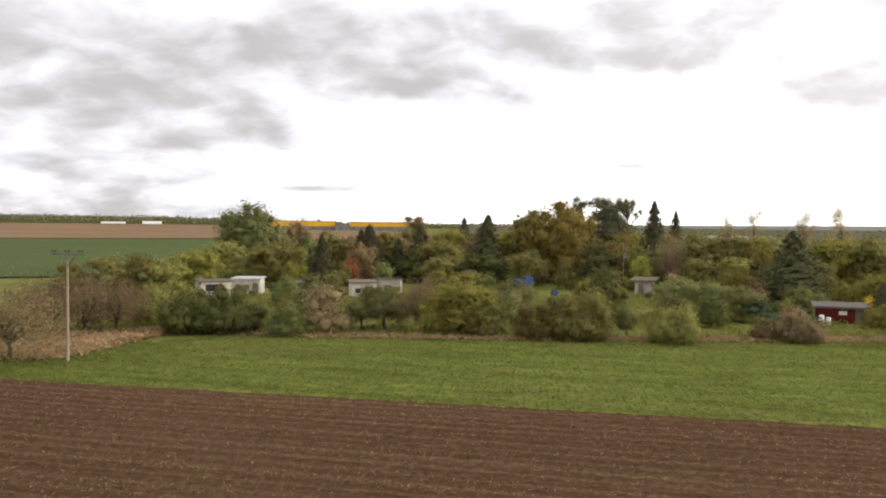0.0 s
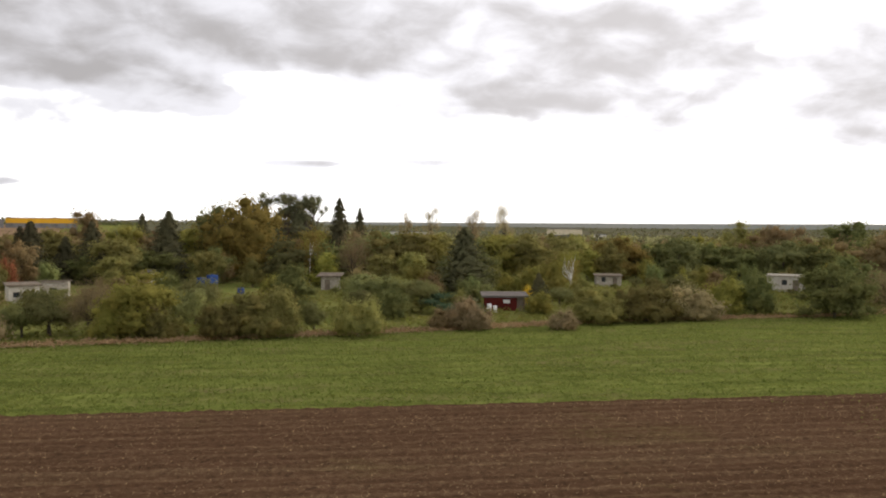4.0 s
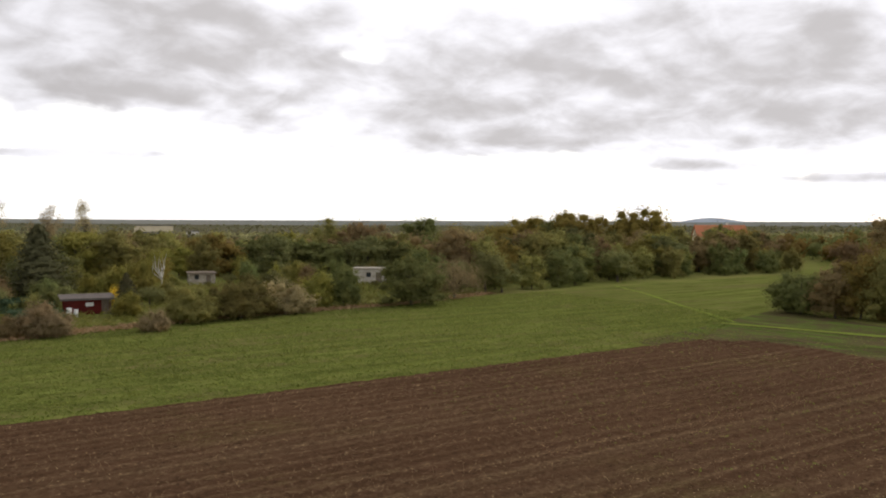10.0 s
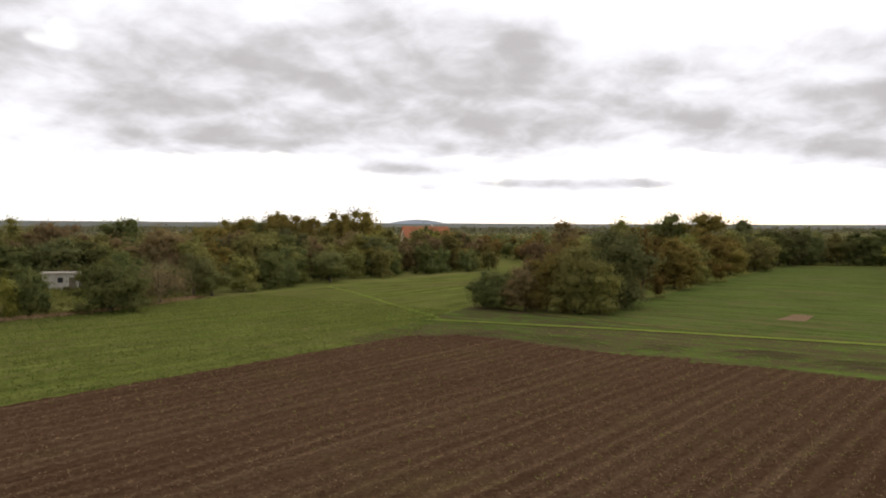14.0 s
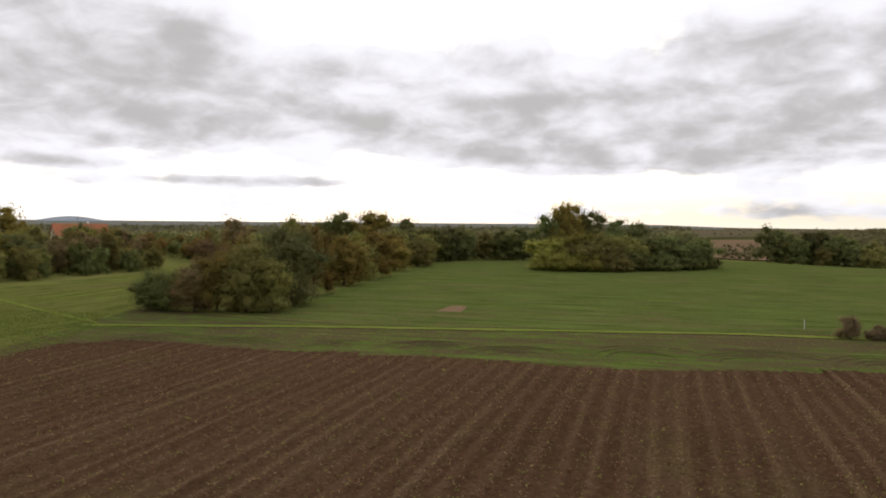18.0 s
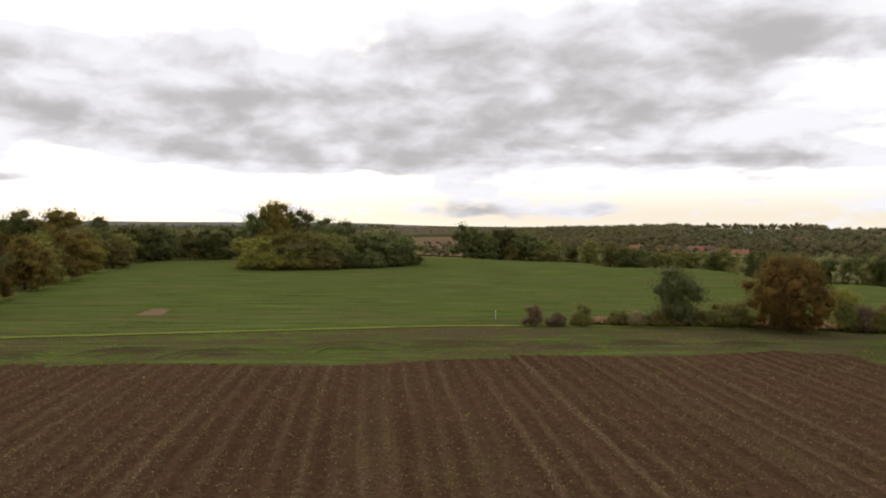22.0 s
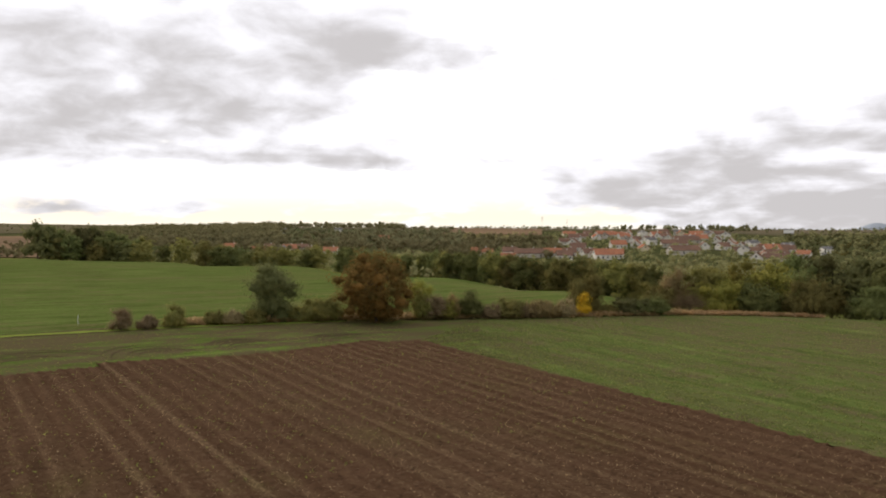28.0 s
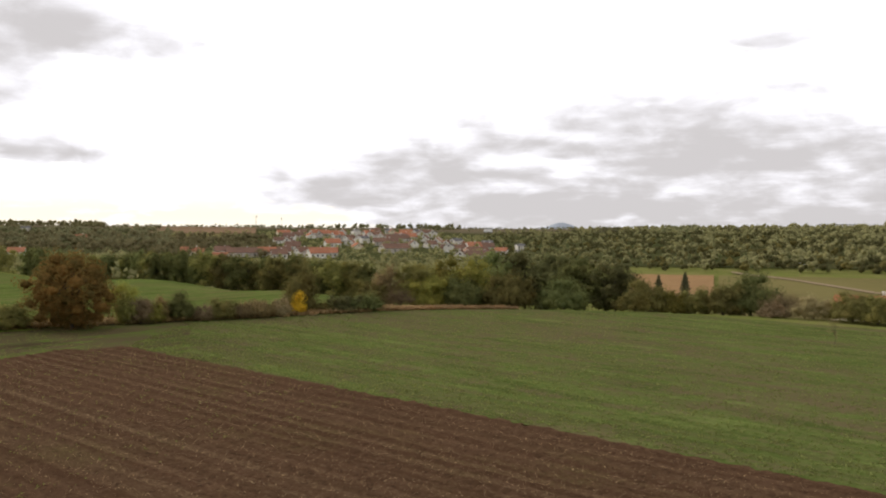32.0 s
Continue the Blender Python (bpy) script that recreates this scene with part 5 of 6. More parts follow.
def put_house(i, b, r, turn, scale=1.0):
    x, y = polar(b, r)
    m = pose(x, y, float(land(x, y)) - 0.3, 0, 0, turn) @ Matrix.Scale(scale, 4)
    if i not in used:
        used.add(i)
        HOUSES[i].matrix_basis = m
        return HOUSES[i]
    return copy_thing(HOUSES[i], m)


hr = random.Random(5)
for b, r, i in ((131.4, 625, 2), (133.3, 630, 1), (134.6, 615, 4), (136.2, 618, 0), (137.3, 630, 1), (137.0, 600, 1)):
    put_house(i, b, r, -b + hr.uniform(-12, 12))
for i in range(64):
    b = 137 + 14.5 * (i + hr.random()) / 64
    r = hr.uniform(600, 1000) if b < 148 else hr.uniform(620, 800)
    put_house(hr.choice((0, 1, 1, 2, 3, 0, 4)), b, r, hr.choice((-b, -b + 90, -b + 30)) + hr.uniform(-15, 15), hr.uniform(0.85, 1.1))
for b, r, i in ((114.4, 640, 0), (116.3, 615, 2), (116.9, 640, 1), (117.5, 610, 3), (118.2, 625, 0), (118.8, 640, 4), (119.6, 610, 1), (121.0, 600, 0),
                (124.6, 820, 0), (117.8, 960, 3), (121.5, 980, 3), (133.2, 575, 0), (152.2, 700, 0), (153.5, 760, 3)):
    put_house(i, b, r, -b + hr.uniform(-30, 30), 0.8)

# ---- allotment huts and the pole ----


def power_pole(x, y):
    """Concrete pole with a V-shaped steel head and six pin insulators."""
    ob = thing("utility_pole", "tall concrete power pole with a steel crossarm", "utility pole", at=pose(x, y, 0, 0, 0, -8))
    part("pole", tube(bmesh.new(), (0, 0, -0.3), (0, 0, 9.0), 0.16, 0.09, 12), CONCRETE, ob)
    for sgn in (-1, 1):
        part("brace", tube(bmesh.new(), (0, 0, 8.4), (sgn * 0.95, 0, 9.55), 0.05, 0.05, 6), STEEL, ob)
    part("crossarm", one_box(-1.75, 1.75, -0.06, 0.06, 9.5, 9.62, bevel=0.015), STEEL, ob)
    part("post", one_box(-0.06, 0.06, -0.05, 0.05, 8.3, 9.5), STEEL, ob)
    for dx in (-1.6, -1.25, -0.18, 0.18, 1.25, 1.6):
        cup = part("insulator", tube(bmesh.new(), (dx, 0, 9.74), (dx, 0, 9.92), 0.09, 0.06, 8), INSULATOR, ob)
        part("pin", tube(bmesh.new(), (dx, 0, 9.62), (dx, 0, 9.74), 0.02, 0.02, 6), STEEL, cup)
    return ob


power_pole(-45.1, 67.0)


def hut(name, x, y, turn, length, width, height, slope, wall_mat, roof_mat, label, openings, overhang=0.3):
    """A flat-roofed garden hut: four walls with real openings, boards of roof, dark inside.
    openings: along the front, from, to, sill and head."""
    ob = thing(name, label, "hut", "allotment huts", at=pose(x, y, float(land(x, y)), 0, 0, turn))
    t = 0.18
    bm = bmesh.new()
    cuts = sorted(openings)
    edge = -length / 2
    for a, b, sill, head in cuts:
        if a > edge:
            box(bm, edge, a, 0, t, 0, height)
        if sill > 0:
            box(bm, a, b, 0, t, 0, sill)
        if head < height:
            box(bm, a, b, 0, t, head, height)
        edge = b
    if edge < length / 2:
        box(bm, edge, length / 2, 0, t, 0, height)
    part("front_wall", bm, wall_mat, ob)
    part("back_wall", one_box(-length / 2, length / 2, width - t, width, 0, height + slope), wall_mat, ob)
    for sgn in (-1, 1):
        bm = bmesh.new()
        x0, x1 = sorted((sgn * length / 2, sgn * (length / 2 - t)))
        base = [bm.verts.new(p) for p in ((x0, t, 0), (x1, t, 0), (x1, width - t, 0), (x0, width - t, 0))]
        top = [bm.verts.new(p) for p in ((x0, t, height), (x1, t, height), (x1, width - t, height + slope), (x0, width - t, height + slope))]
        for q in range(4):
            bm.faces.new((base[q], base[(q + 1) % 4], top[(q + 1) % 4], top[q]))
        bm.faces.new(base[::-1]), bm.faces.new(top)
        part("side_wall", bm, wall_mat, ob)
    m = Matrix.Translation((0, 0, height + 0.02)) @ Matrix.Rotation(math.atan2(slope, width), 4, "X")
    part("roof", one_box(-length / 2 - overhang, length / 2 + overhang, -overhang, width * 1.03 + overhang, 0.0, 0.14, m, 0.02), roof_mat, ob)
    part("fascia", one_box(-length / 2 - overhang, length / 2 + overhang, -overhang - 0.04, -overhang, -0.12, 0.14, m), roof_mat, ob)
    for a, b, sill, head in cuts:
        leaf_ = part("window" if sill > 0.3 else "door", one_box(a, b, t * 0.7, t * 0.9, sill, head), DARK_GLASS if sill > 0.3 else TIMBER, ob)
        bm = bmesh.new()
        for x0, x1, z0, z1 in ((a, a + 0.07, sill, head), (b - 0.07, b, sill, head), (a + 0.07, b - 0.07, head - 0.07, head)):
            box(bm, x0, x1, t * 0.3, t * 0.68, z0, z1)
        part("frame", bm, TIMBER, leaf_)
        if sill <= 0.3:
            part("handle", one_box(b - 0.2, b - 0.16, t * 0.5, t * 0.69, 0.95, 1.1), STEEL, leaf_)
    return ob



def hut_at(name, b, r, skew, *rest, **kw):
    x, y = polar(b, r)
    return hut(name, x, y, -b + skew, *rest, **kw)


hut_at("garden_shed", -24.85, 152, 14, 5.4, 4.5, 2.5, 0.06, WHITEWASH, ROOF_FELT, "whitewashed flat-roofed shed with a dark open window", [(-1.9, 0.9, 0.8, 2.0)])
hut_at("garden_shed", -22.95, 155, -14, 5.0, 4.0, 2.7, 0.12, WHITEWASH, GREY_METAL, "white metal-roofed shed with a low lean-to roof", [(1.2, 2.2, 0.0, 2.0), (-1.9, -1.2, 0.9, 1.7)])
hut_at("stone_hut", -15.0, 144, 8, 4.4, 4.0, 2.7, 0.15, WHITEWASH, TIMBER, "crumbling pale stone hut with a flat roof", [(0.4, 1.3, 0.0, 1.9), (-1.6, -0.6, 0.9, 1.7)])
hut_at("stone_hut", -13.3, 147, -5, 4.0, 4.0, 3.1, -0.3, STONE, TIMBER, "ruined stone hut with loose roof boards", [(-0.8, 0.4, 1.0, 2.0)])
hut_at("garden_shed", 4.0, 160, -10, 3.2, 3.0, 2.7, 0.25, STONE, TIMBER, "leaning pale shed under an overhanging board roof", [(-0.9, 0.1, 0.0, 2.0)], overhang=0.8)
hut_at("stone_hut", 23.1, 176, 5, 5.2, 4.5, 2.2, 0.1, STONE, TIMBER, "old stone hut with a sagging board roof", [(-1.5, -0.6, 1.0, 2.0), (0.8, 1.7, 0, 1.9)])
hut_at("garden_shed", 34.2, 174, -6, 6.6, 4.0, 3.0, 0.1, WHITEWASH, STONE, "low whitewashed shed with dark openings", [(-0.6, 0.4, 1.3, 2.3), (1.4, 2.6, 0.0, 2.3)])
hut_at("garden_shed", -7.2, 178, 0, 3.4, 3.0, 2.6, 0.3, WHITE_PAINT, ROOF_GREY, "small white shed half hidden by trees", [(-0.5, 0.5, 0.0, 2.0)])
hut_at("garden_shed", -19.0, 150, 0, 3.0, 2.5, 2.2, 0.2, TIMBER, ROOF_FELT, "weathered plank shed among the shrubs", [(-0.5, 0.5, 0.0, 1.9)])


for hb, hr_ in HUT_VIEWS[:7]:
    for off_, near_, h_ in ((-1.7, 5, 2.0), (0.4, 9, 1.2), (1.8, 4, 2.2)):
        plant("olive" if off_ < 0 else "apple", *polar(hb + off_, hr_ - near_), h_, h_ * 1.3, "shrubs by the huts")


def bare_birch(b, r, top):
    """A forked birch whose white trunk and boughs show, with a thin veil of leaves."""
    rng = np.random.default_rng(12)
    x, y = polar(b, r)
    ob = thing("birch_tree", "bare birch with a forked white trunk", "tree", "trees by the allotments", at=pose(x, y, float(land(x, y))))
    bm = bmesh.new()
    tube(bm, (0, 0, -0.1), (-0.5, 0, top * 0.45), 0.17, 0.12, 8)
    tips = []
    for i in range(9):
        start = Vector((-0.5, 0, top * 0.45)) * (1 - 0.05 * i)
        bend = start + Vector((rng.uniform(-1.4, 1.1), rng.uniform(-0.8, 0.8), top * rng.uniform(0.15, 0.28)))
        tip = bend + Vector((rng.uniform(-0.9, 0.5), rng.uniform(-0.6, 0.6), top * rng.uniform(0.15, 0.3)))
        tube(bm, start, bend, 0.08, 0.05, 6)
        tube(bm, bend, tip, 0.05, 0.02, 5)
        tips.append(tip)
    part("trunk", bm, BIRCH_BARK, ob)
    c = np.array([t[:] for t in tips])
    p, d = blob_cloud(rng, c, np.full((9, 3), 1.2), 900, 0.2)
    v, f, soft = cards(rng, p, d, 0.28, 0.4)
    part("crown", mesh_of("crown", v, f, LEAF["lime"], normals=soft), None, ob)


bare_birch(20.7, 152, 8.0)


def red_hut():
    """Red plank hut: each board a piece, porch at one end, pale barrels before it."""
    x, y = polar(16.1, 121)
    ob = hut("red_hut", x, y, -16.1 + 6, 5.8, 3.0, 2.1, 0.25, RED_BOARD, ROOF_FELT, "dark red plank garden hut with grey felt roof", [(1.7, 2.7, 0.0, 2.0)], overhang=0.55)
    for i in range(15):
        if not 1.5 < -2.8 + i * 0.38 < 2.8:
            part("board", one_box(-2.88 + i * 0.38, -2.53 + i * 0.38, -0.03, -0.004, 0.05, 2.05), RED_BOARD, ob)
    part("window", one_box(-0.3, 0.7, -0.05, -0.035, 1.1, 1.6), WHITE_PAINT, ob, "white-framed window")
    part("porch_post", one_box(2.75, 2.87, -0.5, -0.38, 0, 2.2), TIMBER, ob)


red_hut()


def barrel(b, r, mat, label, rad=0.3, high=0.9, base=0.0):
    """A water barrel with hoops and a lid."""
    x, y = polar(b, r)
    ob = thing("water_barrel", label, "barrel", "water barrels", at=pose(x, y, float(land(x, y)) + base))
    bm = bmesh.new()
    for z0, z1, r0, r1 in ((0, 0.5, 0.9, 1.0), (0.5, 1.0, 1.0, 0.9)):
        tube(bm, (0, 0, z0 * high), (0, 0, z1 * high), rad * r0, rad * r1, 14)
    part("drum", bm, mat, ob)
    part("lid", tube(bmesh.new(), (0, 0, high), (0, 0, high + 0.05), rad * 0.92, rad * 0.88, 14), mat, ob)
    return ob


barrel(15.0, 119, WHITE_PAINT, "white water barrel beside the red hut", 0.35, 1.1)
barrel(15.4, 118.5, WHITE_PAINT, "white water barrel beside the red hut", 0.3, 0.9)
barrel(13.2, 106, WHITE_PAINT, "small white tub in the orchard grass", 0.35, 0.7)
plant("juniper", *polar(12.7, 116), 2.9, 8.5, "orchard trees and shrubs")


def tank(b, r, z, size):
    """A blue water tank on a timber stand."""
    x, y = polar(b, r)
    ob = thing("water_tank", "blue plastic water tank on a timber stand", "tank", "blue tanks", at=pose(x, y, float(land(x, y)), 0, 0, -b + 20))
    part("tank_body", one_box(-size / 2, size / 2, -size / 2, size / 2, z, z + size, bevel=0.12), BLUE_PLASTIC, ob)
    part("cap", tube(bmesh.new(), (0, 0, z + size), (0, 0, z + size + 0.12), 0.25, 0.22, 10), BLUE_PLASTIC, ob)
    for sx in (-1, 1):
        for sy in (-1, 1):
            part("leg", one_box(sx * size * 0.42 - 0.06, sx * size * 0.42 + 0.06, sy * size * 0.42 - 0.06, sy * size * 0.42 + 0.06, 0, z), TIMBER, ob)
    return ob


tank(-4.45, 160, 1.0, 1.5)
tank(-3.75, 160, 1.3, 1.7)
tank(-1.9, 146, 0.5, 1.0)
bare_x, bare_y = 121.4, 16.9
draped("bare_patch", [(bare_x - 4, bare_y - 1.6), (bare_x - 4.5, bare_y), (bare_x - 4, bare_y + 1.8)], [(bare_x + 4, bare_y - 1.4), (bare_x + 5, bare_y), (bare_x + 4, bare_y + 1.2)], 12, 8, PLOUGHED_FAR, 0.06, "small bare straw-coloured patch in the cereal", "bare ground", ragged=0.16)
x_, y_ = polar(57.7, 332)
ROOF_BRIGHT = mottled("bright_orange_roof_tiles", (0.44, 0.17, 0.09), (0.38, 0.15, 0.08), (0.30, 0.13, 0.08), 0.1, 1.2)
manor = house_template("farmhouse", 18, 11, 9.3, 4.0, CREAM, ROOF_BRIGHT, "large farmhouse with bright orange tiled roof behind trees", 5)
manor.matrix_basis = pose(x_, y_, -0.8, 0, 0, -57.7 + 12)
x_, y_ = polar(175.6, 172)
low_house = house_template("cottage", 12, 8, 2.8, 2.6, CREAM, ROOF_BRIGHT, "low cottage with orange roof behind the field edge", 3)
low_house.matrix_basis = pose(x_, y_, float(land(x_, y_)), 0, 0, -175 + 8)
for b, r, i in ((165.8, 585, 3), (169.1, 585, 1), (151.8, 700, 0), (153.4, 705, 3)):
    put_house(i, b, r, -b + 15, 0.5)


def a_frame(b, r):
    """A small white cabin whose roof reaches the ground."""
    x, y = polar(b, r)
    ob = thing("cabin", "small white pointed cabin at the foot of the hillside", "cabin", at=pose(x, y, float(land(x, y)), 0, 0, -b))
    for sgn in (-1, 1):
        m = Matrix.Translation((0, 0, 5.6)) @ Matrix.Rotation(-sgn * radians(32), 4, "Y")
        part("roof", one_box(min(0, sgn * 0.15), max(0, sgn * 0.15), -0.3, 6.3, -6.5, 0, m), GREY_METAL, ob)
    bm = bmesh.new()
    ends = [[bm.verts.new(p) for p in ((-3.2, y_, 0), (3.2, y_, 0), (0, y_, 5.4))] for y_ in (0, 6)]
    bm.faces.new(ends[0]), bm.faces.new(ends[1][::-1])
    for i in range(3):
        bm.faces.new((ends[0][i], ends[1][i], ends[1][(i + 1) % 3], ends[0][(i + 1) % 3]))
    part("wall", bm, WHITE_PAINT, ob)
    part("window", one_box(-0.6, 0.6, -0.08, -0.01, 2.4, 3.6), DARK_GLASS, ob)
    part("door", one_box(-0.5, 0.5, -0.08, -0.01, 0.1, 2.0), TIMBER, ob)


a_frame(171.5, 585)


# ---- far plain ----


def hall(b0, b1, r, base, height, mat, label):
    """A long distant hall with a flat roof edge and a row of doors."""
    bm_, x, y = (b0 + b1) / 2, *polar((b0 + b1) / 2, r)
    length = 2 * r * math.tan(radians((b1 - b0) / 2))
    ob = thing("warehouse", label, "warehouse", "distant halls", at=pose(x, y, base, 0, 0, -bm_))
    part("hall_body", one_box(-length / 2, length / 2, 0, 40, 0, height), mat, ob)
    part("roof", one_box(-length / 2 - 0.5, length / 2 + 0.5, -0.5, 40.5, height, height + 0.6), ROOF_GREY, ob)
    part("plinth", one_box(-length / 2 - 0.3, length / 2 + 0.3, -0.4, 40.4, -9, 0.8), ROOF_GREY, ob)
    for i in range(max(2, int(length / 22))):
        part("gate", one_box(-length / 2 + 6 + i * 22, -length / 2 + 10 + i * 22, -0.7, -0.42, -3.5, 0.7), STEEL, ob)
    return ob


hall(-21.3, -17.0, 1500, 15, 9.5, YELLOW_METAL, "long yellow-clad warehouse on the skyline")
hall(-16.0, -12.0, 1500, 15, 9.0, YELLOW_METAL, "long yellow-clad warehouse on the skyline")
hall(-16.9, -16.1, 1480, 14, 7, ROOF_GREY, "grey hall between the yellow warehouses")
hall(-29.5, -28.3, 2000, 19, 7, WHITE_PAINT, "white hall on the horizon")
hall(-32.0, -30.5, 2050, 19.5, 5, WHITE_PAINT, "low white hall on the horizon")
hall(18.9, 21.3, 900, 4.5, 7, CREAM, "pale grey halls beyond the wood")
hall(22.1, 22.9, 820, 2.5, 3.5, PLASTER, "white flat hall beyond the wood")
hall(8.0, 11.0, 1000, -2, 9, PLASTER, "pale hall beyond the wood")

hall(172.5, 174.6, 1450, 15, 7, WHITE_PAINT, "white hall on the hill crest")
hall(151.0, 151.6, 1300, 6, 6, WHITE_PAINT, "small white hall beyond the village")


def pylon(b, r, top, arm):
    """A lattice mast with crossarms."""
    x, y = polar(b, r)
    base = float(land(x, y))
    h = top - base
    ob = thing("pylon", "slim steel lattice pylon on the skyline", "pylon", "pylons", at=pose(x, y, base, 0, 0, -b))
    w = h * 0.06
    for sx in (-1, 1):
        for sy in (-1, 1):
            part("leg", tube(bmesh.new(), (sx * w, sy * w, 0), (sx * w * 0.25, sy * w * 0.25, h), 0.16, 0.12, 4), STEEL, ob)
    for i in range(8):
        a, c = 1 - 0.75 * i / 8, 1 - 0.75 * (i + 1) / 8
        s = 1 if i % 2 else -1
        part("lattice", tube(bmesh.new(), (s * w * a, -w * a, h * i / 8), (-s * w * c, -w * c, h * (i + 1) / 8), 0.1, 0.1, 4), STEEL, ob)
    for z in (0.84, 0.97):
        part("crossarm", one_box(-arm, arm, -0.15, 0.15, h * z - 0.15, h * z + 0.15), STEEL, ob)
    return ob


pylon(-12.1, 520, 19.5, 3.2)
pylon(-35.1, 1500, 36, 4)
pylon(135.5, 1600, 34, 4)
pylon(137.2, 1900, 34, 4)


def far_hill(b, r, wide, high, base):
    """A rounded lone hill on the horizon."""
    rng = np.random.default_rng(8)
    x, y = polar(b, r)
    n, m = 14, 36
    rr, aa = np.meshgrid(np.linspace(0, 1, n), np.linspace(0, 2 * np.pi, m), indexing="ij")
    z = high * (np.cos(rr * np.pi) * 0.5 + 0.5) ** 0.8 + rng.normal(0, high * 0.01, rr.shape)
    v = np.stack([x + rr * wide * np.sin(aa), y + rr * wide * np.cos(aa), base + z], -1).reshape(-1, 3)
    tagged(new("distant_hill", mesh_of("distant_hill", v, grid_faces(n, m), FAR_HILL, smooth=True)), "lone rounded hill on the far horizon", "hill", kind="structure")


# Grey of the air between is painted into this land colour.
HILLS = mottled("hazed_hill_land", (0.155, 0.165, 0.145), (0.19, 0.19, 0.165), (0.21, 0.195, 0.16), 0.0012, 0.006)
PLATEAU = mottled("plateau_fields", (0.115, 0.10, 0.055), (0.15, 0.115, 0.075), (0.095, 0.10, 0.04), 0.0016, 0.01)
# dark ground colour, so that no pale meadow shows between far trees
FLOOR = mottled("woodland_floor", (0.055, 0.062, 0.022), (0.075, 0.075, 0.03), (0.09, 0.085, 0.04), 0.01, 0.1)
# Pale blue-grey is distance haze painted into the hill's base colour.
FAR_HILL = mottled("hazed_lone_hill", (0.30, 0.335, 0.38), (0.33, 0.36, 0.39), (0.27, 0.30, 0.33), 0.003, 0.01)
far_hill(156.3, 4700, 135, 42, 6)
far_hill(57.2, 4500, 210, 24, 34)

sector("far_plateau", 97, 190, 1180, 4840, PLATEAU, "brown and olive plateau beyond the valley", 1.0)
sector("distant_hills", -55, 100, 2850, 4840, HILLS, "rolling hills along the horizon with haze put into their colour", 1.5)
PLAIN = mottled("plain_fields", (0.090, 0.092, 0.052), (0.125, 0.108, 0.070), (0.095, 0.105, 0.052), 0.004, 0.02)
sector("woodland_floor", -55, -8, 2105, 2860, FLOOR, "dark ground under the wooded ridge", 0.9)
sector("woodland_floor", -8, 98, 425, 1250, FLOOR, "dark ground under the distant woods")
sector("plain_fields", -8, 98, 1245, 2900, PLAIN, "patchwork of muted fields across the plain", 0.9)
sector("valley_floor", 97, 190, 560, 1185, FLOOR, "dark ground on the valley slopes", 0.5)
sector("stubble_field", 160.8, 166.3, 330, 490, STUBBLE, "orange-brown stubble field in the valley")
sector("valley_pasture", 166.6, 187, 200, 490, PASTURE, "pale olive pasture beside the dirt road")
sector("hill_field", 127.5, 135.5, 960, 1500, PLOUGHED_FAR, "brown field on the far slope", 1.4)
sector("hill_pasture", 128.5, 134, 860, 955, PASTURE, "light green meadow strip on the far slope", 1.1)
sector("hill_field", 98.3, 103, 440, 1050, PLOUGHED_FAR, "brown ploughed field behind the clump", 1.1)
sector("village_meadow", 135.3, 138.5, 610, 700, PASTURE, "small green meadow above the white houses", 1.2)
draped("dirt_road", [polar(167.4, 520), polar(171, 470), polar(176, 400), polar(184, 350)], [polar(167.4, 510), polar(171, 460), polar(176, 390), polar(184, 340)],
       40, 4, DIRT_ROAD, 0.9, "pale dirt road winding through the valley", "road")

# ---- headland ----


def ruts(name, x, y, reach, wide, count, seed):
    """Arcs of mud where a tractor turned round."""
    rng = np.random.default_rng(seed)
    vs, fs = [], []
    for i in range(count):
        a0, a1 = rng.uniform(-1.5, -0.5), rng.uniform(0.5, 1.5)
        t = np.linspace(a0, a1, 22)
        r = reach * (0.40 + 0.65 * i / count) + rng.normal(0, 0.12) + np.cumsum(rng.normal(0, 0.03, 22))
        w = rng.uniform(0.14, 0.26)
        for s in (-1, 1):
            rr = r + s * w * np.sin(np.linspace(0.15, np.pi - 0.15, 22))
            vs.append(np.stack([x + rr * np.cos(t) * 0.85, y + rr * np.sin(t) * wide, np.full(22, 0.075 + 0.003 * i)], 1))
        o = i * 44
        k_ = np.arange(21)
        fs.append(np.stack([o + k_, o + k_ + 1, o + 22 + k_ + 1, o + 22 + k_], 1))
    ob = new(name, mesh_of(name, np.concatenate(vs), np.concatenate(fs), MUD))
    return tagged(ob, "curved muddy tyre ruts across the trodden grass", "tyre ruts", kind="structure")


rut_rng = random.Random(4)
for q in range(10):
    y_ = 45 - q * 10.2 + rut_rng.uniform(-1.5, 1.5)
    ruts("tyre_ruts", 76.5 + rut_rng.uniform(-1, 3) - max(0, -y_ - 20) * 0.2, y_, rut_rng.uniform(8.5, 12.5), rut_rng.uniform(0.45, 0.75), rut_rng.randrange(4, 6), 70 + q)
TRACK = [(92, 58), (96, 30), (97.5, 5), (99, -20), (96, -38), (90, -56)]
draped("grass_verge", [(p[0] - 0.8, p[1]) for p in TRACK], [(p[0] + 1.0, p[1]) for p in TRACK], 90, 3, LUSH, 0.075, "bright green grass strip between the wheel tracks", "grass", ragged=0.12)
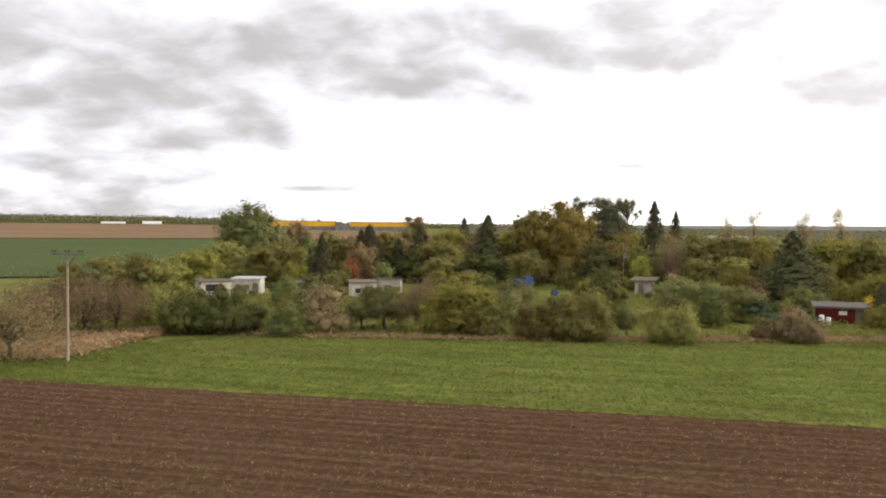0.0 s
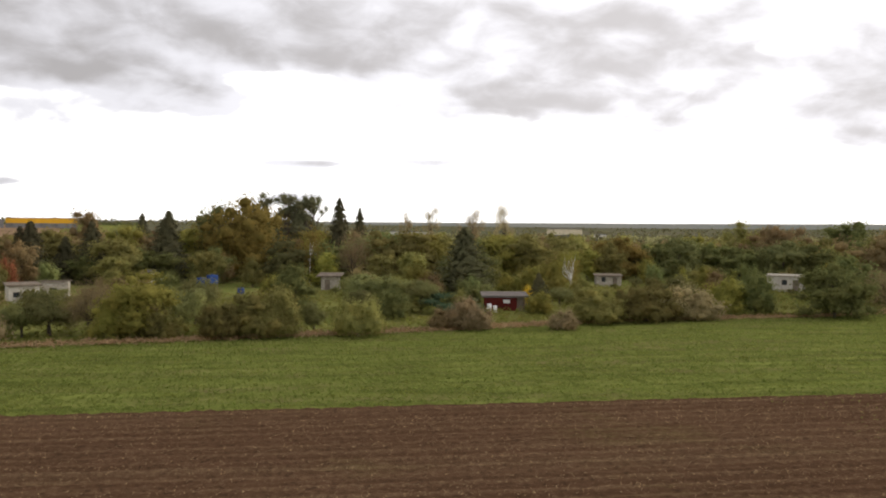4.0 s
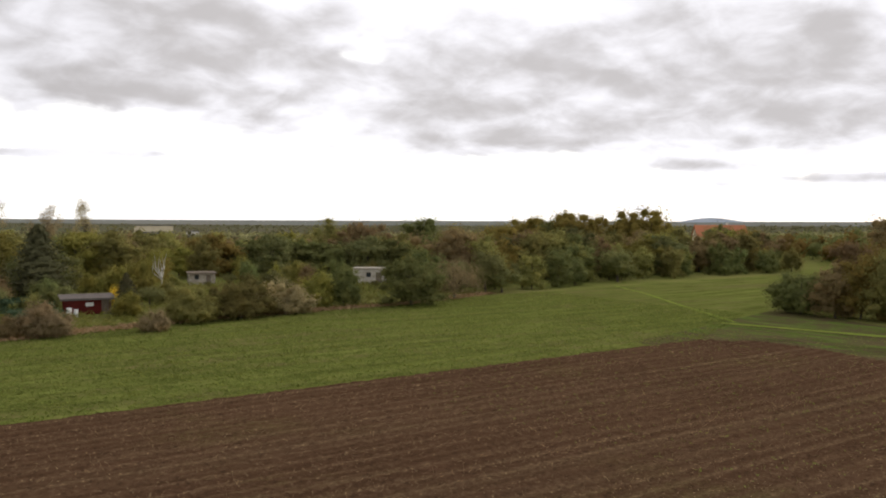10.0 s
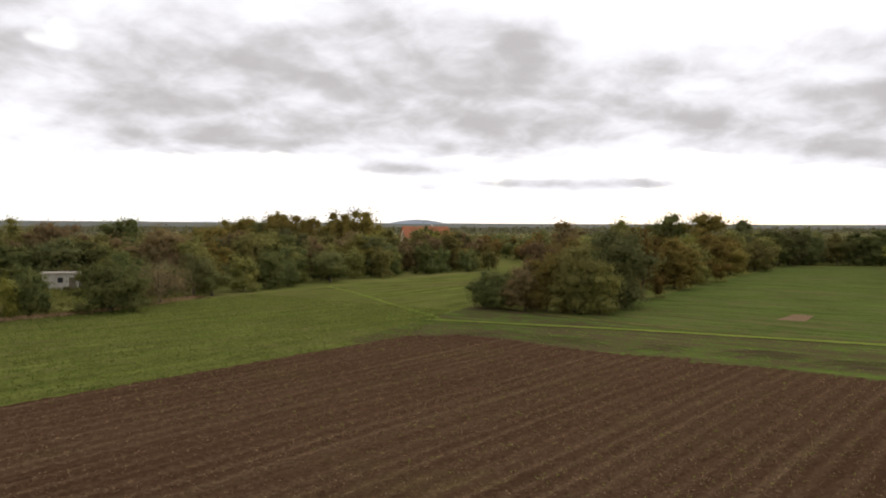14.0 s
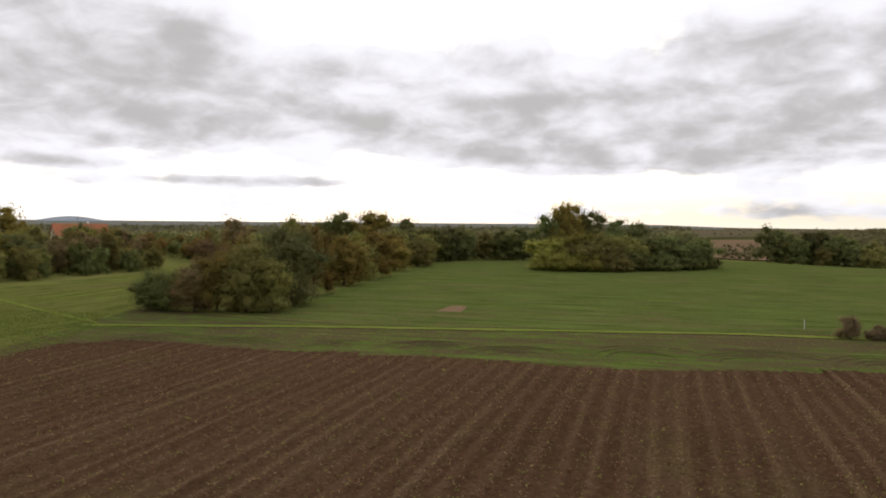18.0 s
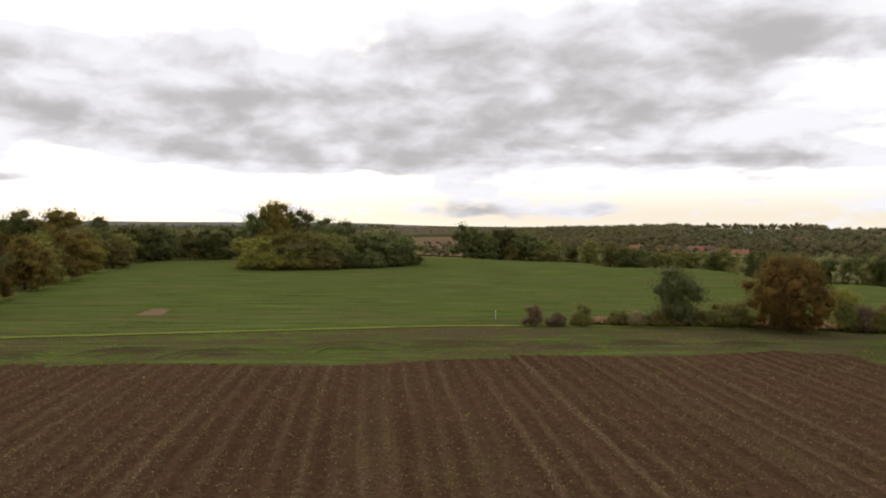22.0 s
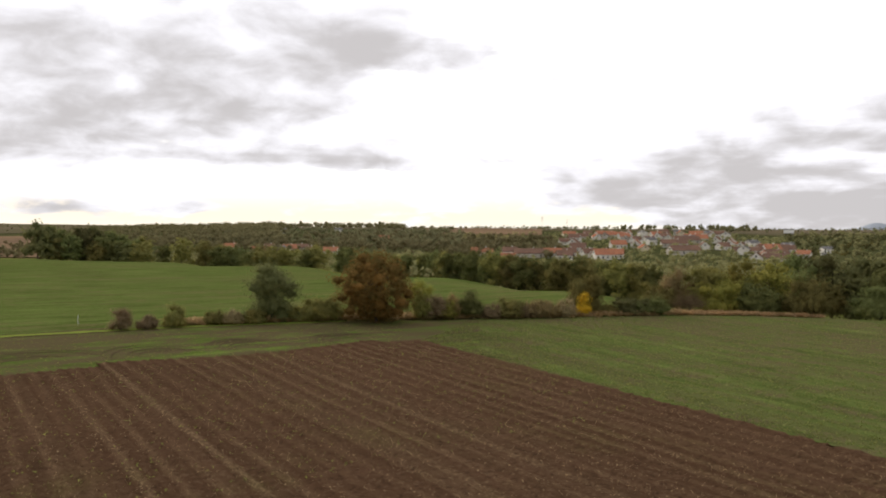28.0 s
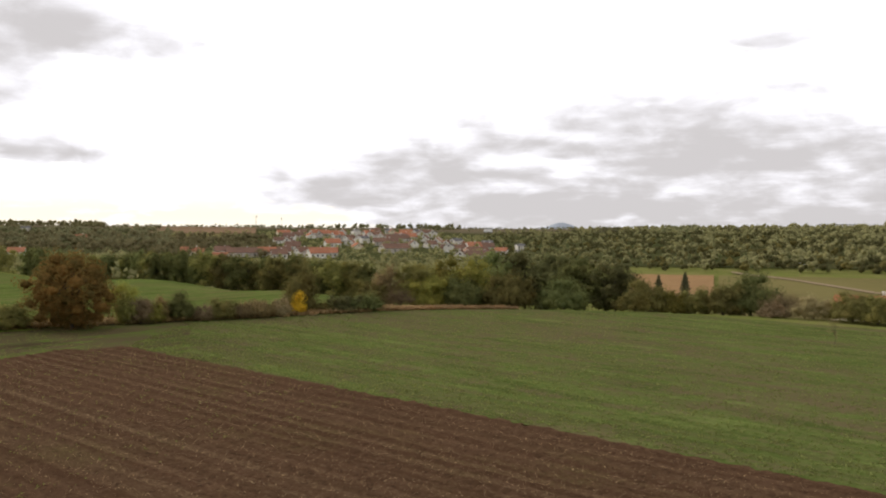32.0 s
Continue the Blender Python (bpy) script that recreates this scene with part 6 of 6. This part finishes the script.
for s in (-1.2, 1.4):
    draped("wheel_track", [(p[0] + s - 0.22, p[1]) for p in TRACK], [(p[0] + s + 0.22, p[1]) for p in TRACK], 90, 3, MUD, 0.07, "dark wheel track of the farm lane", "track", ragged=0.1)
CROSS = [(94, 57), (108, 75), (122, 92), (133, 108)]
draped("grass_verge", [(p[0] - 0.4, p[1]) for p in CROSS], [(p[0] + 0.5, p[1]) for p in CROSS], 90, 3, LUSH, 0.075, "bright green grass strip crossing the crop", "grass", ragged=0.15)
post = thing("marker_post", "thin white marker post at the field corner", "post", at=pose(105.3, -28.1, 0))
part("stake", tube(bmesh.new(), (0, 0, -0.1), (0, 0, 1.15), 0.035, 0.03, 8), WHITE_PAINT, post)
part("cap", tube(bmesh.new(), (0, 0, 1.15), (0, 0, 1.2), 0.04, 0.02, 8), WHITE_PAINT, post)

# ---- ground cover ----


def tufts(name, places, mat, label, h, seed, blades=3, wide=0.5, squash=0.5, lift=0.0):
    """Countless small leaves or stalks standing on the ground."""
    rng = np.random.default_rng(seed)
    n = len(places)
    z = land(places[:, 0], places[:, 1]) + lift
    p = np.repeat(np.stack([places[:, 0], places[:, 1], z + h * 0.45], 1), blades, axis=0)
    p += rng.normal(0, 1, p.shape) * (h * wide, h * wide, h * 0.15)
    v, f, soft = cards(rng, p, np.tile((0.0, 0.0, 1.5), (len(p), 1)), h, squash, 0.45)
    return tagged(new(name, mesh_of(name, v, f, mat)), label, "plants", kind="stuff")


def between(near, far, n, seed, power=1.0):
    rng = np.random.default_rng(seed)
    a, b = along(near, 400), along(far, 400)
    i, v = rng.integers(0, 400, n), rng.random((n, 1)) ** power
    return a[i] * (1 - v) + b[i] * v


tufts("crop_plants", between([(-60, 58), (-44, 57.6), (77, 50.5), (105, 62)], [(-55, 66), (-40, 86), (60, 99), (110, 106)], 60000, 51), LEAF["crop"],
      "low leafy crop plants in the green field", 0.17, 51, 2, 0.6, 0.8)
tufts("thin_crop_plants", between([(70, -53.5), (2.5, -43), (-10, -40)], [(83, -73), (73, -96), (37, -117), (7, -110), (-8, -108)], 26000, 57, 1.3), LEAF["thin"],
      "sparse tufts of the thin green crop", 0.15, 57, 2, 0.6, 0.7)
tufts("headland_grass", between([(77, 52), (75, 20), (74, -10), (70, -50)], [(93, 56), (98, 10), (101, -28), (88, -66)], 5000, 58), LEAF["weed"],
      "ragged grass tufts on the headland", 0.14, 58, 2, 0.7, 0.5)
STRAW_LINE = [(-62, 70), (-50, 80), (-44, 90), (-30, 88.5), (-8, 91), (23, 96), (47, 102), (73, 102), (100, 109)]
tufts("dry_grass", between([(p[0], p[1] - 2) for p in STRAW_LINE], [(p[0] - 1, p[1] + 1.5) for p in STRAW_LINE], 5000, 52), LEAF["straw"],
      "strip of dry straw-coloured grass at the crop edge", 0.5, 52, 3, 0.6, 0.3)
tufts("dry_grass", between([(-62, 62), (-46, 67), (-46, 84)], [(-70, 72), (-60, 82), (-48, 90)], 2600, 53), LEAF["straw"],
      "patch of pale dry grass round the power pole", 0.7, 53, 3, 0.6, 0.3)
tufts("rank_grass", between(STRAW_LINE, [(p[0] * 1.1, p[1] + 60) for p in STRAW_LINE], 9000, 54), LEAF["weed"],
      "tall yellow-green weeds in the abandoned gardens", 0.7, 54, 3, 0.8, 0.4)
MARGIN = [(100, -37), (97.5, -43), (93, -57), (85, -71), (77, -86), (71, -99)]
tufts("dry_grass", between([(p[0] - 2, p[1]) for p in MARGIN], [(p[0] + 2, p[1] - 1) for p in MARGIN], 4500, 55), LEAF["bracken"],
      "dry reddish grass along the lower field margin", 0.8, 55, 3, 0.6, 0.3)
LOWER_MARGIN = [(76, -91), (70, -100), (64, -106.5), (57, -112.5)]
tufts("dry_grass", between([(p[0] - 1.2, p[1] + 1.2) for p in LOWER_MARGIN], [(p[0] + 1, p[1] - 1) for p in LOWER_MARGIN], 2600, 59), LEAF["bracken"],
      "pale dry grass along the foot of the hedge", 0.6, 59, 3, 0.6, 0.3)
tufts("volunteer_weeds", between([(34, 52.6), (76, 50)], [(34, -46.8), (69, -52.3)], 4200, 60), LEAF["weed"],
      "low green weeds among the drill rows", 0.12, 60, 2, 0.8, 0.6, 0.12)


def in_rows(n, seed):
    """Places on the tilled soil, most of them in the drill rows, some rows fuller than others."""
    rng = np.random.default_rng(seed)
    full = rng.uniform(0.2, 1.0, 66) ** 2
    row = rng.choice(66, n, p=full / full.sum())
    v = (row + 0.5) * 0.015 + rng.normal(0, 0.0035, n)
    v = np.where(rng.random(n) < 0.25, rng.random(n), v).clip(0.004, 0.99)[:, None]
    u = rng.random((n, 1))
    left = np.array((-44, 57.2)) * (1 - u) + np.array((76, 50.0)) * u
    right = np.array((-44, -35.0)) * (1 - u) + np.array((68, -52.3)) * u
    return left * (1 - v) + right * v


tufts("soil_litter", in_rows(60000, 56), LEAF["litter"], "scattered straw and pale stones on the tilled soil", 0.085, 56, 1, 0.5, 0.5, 0.15)
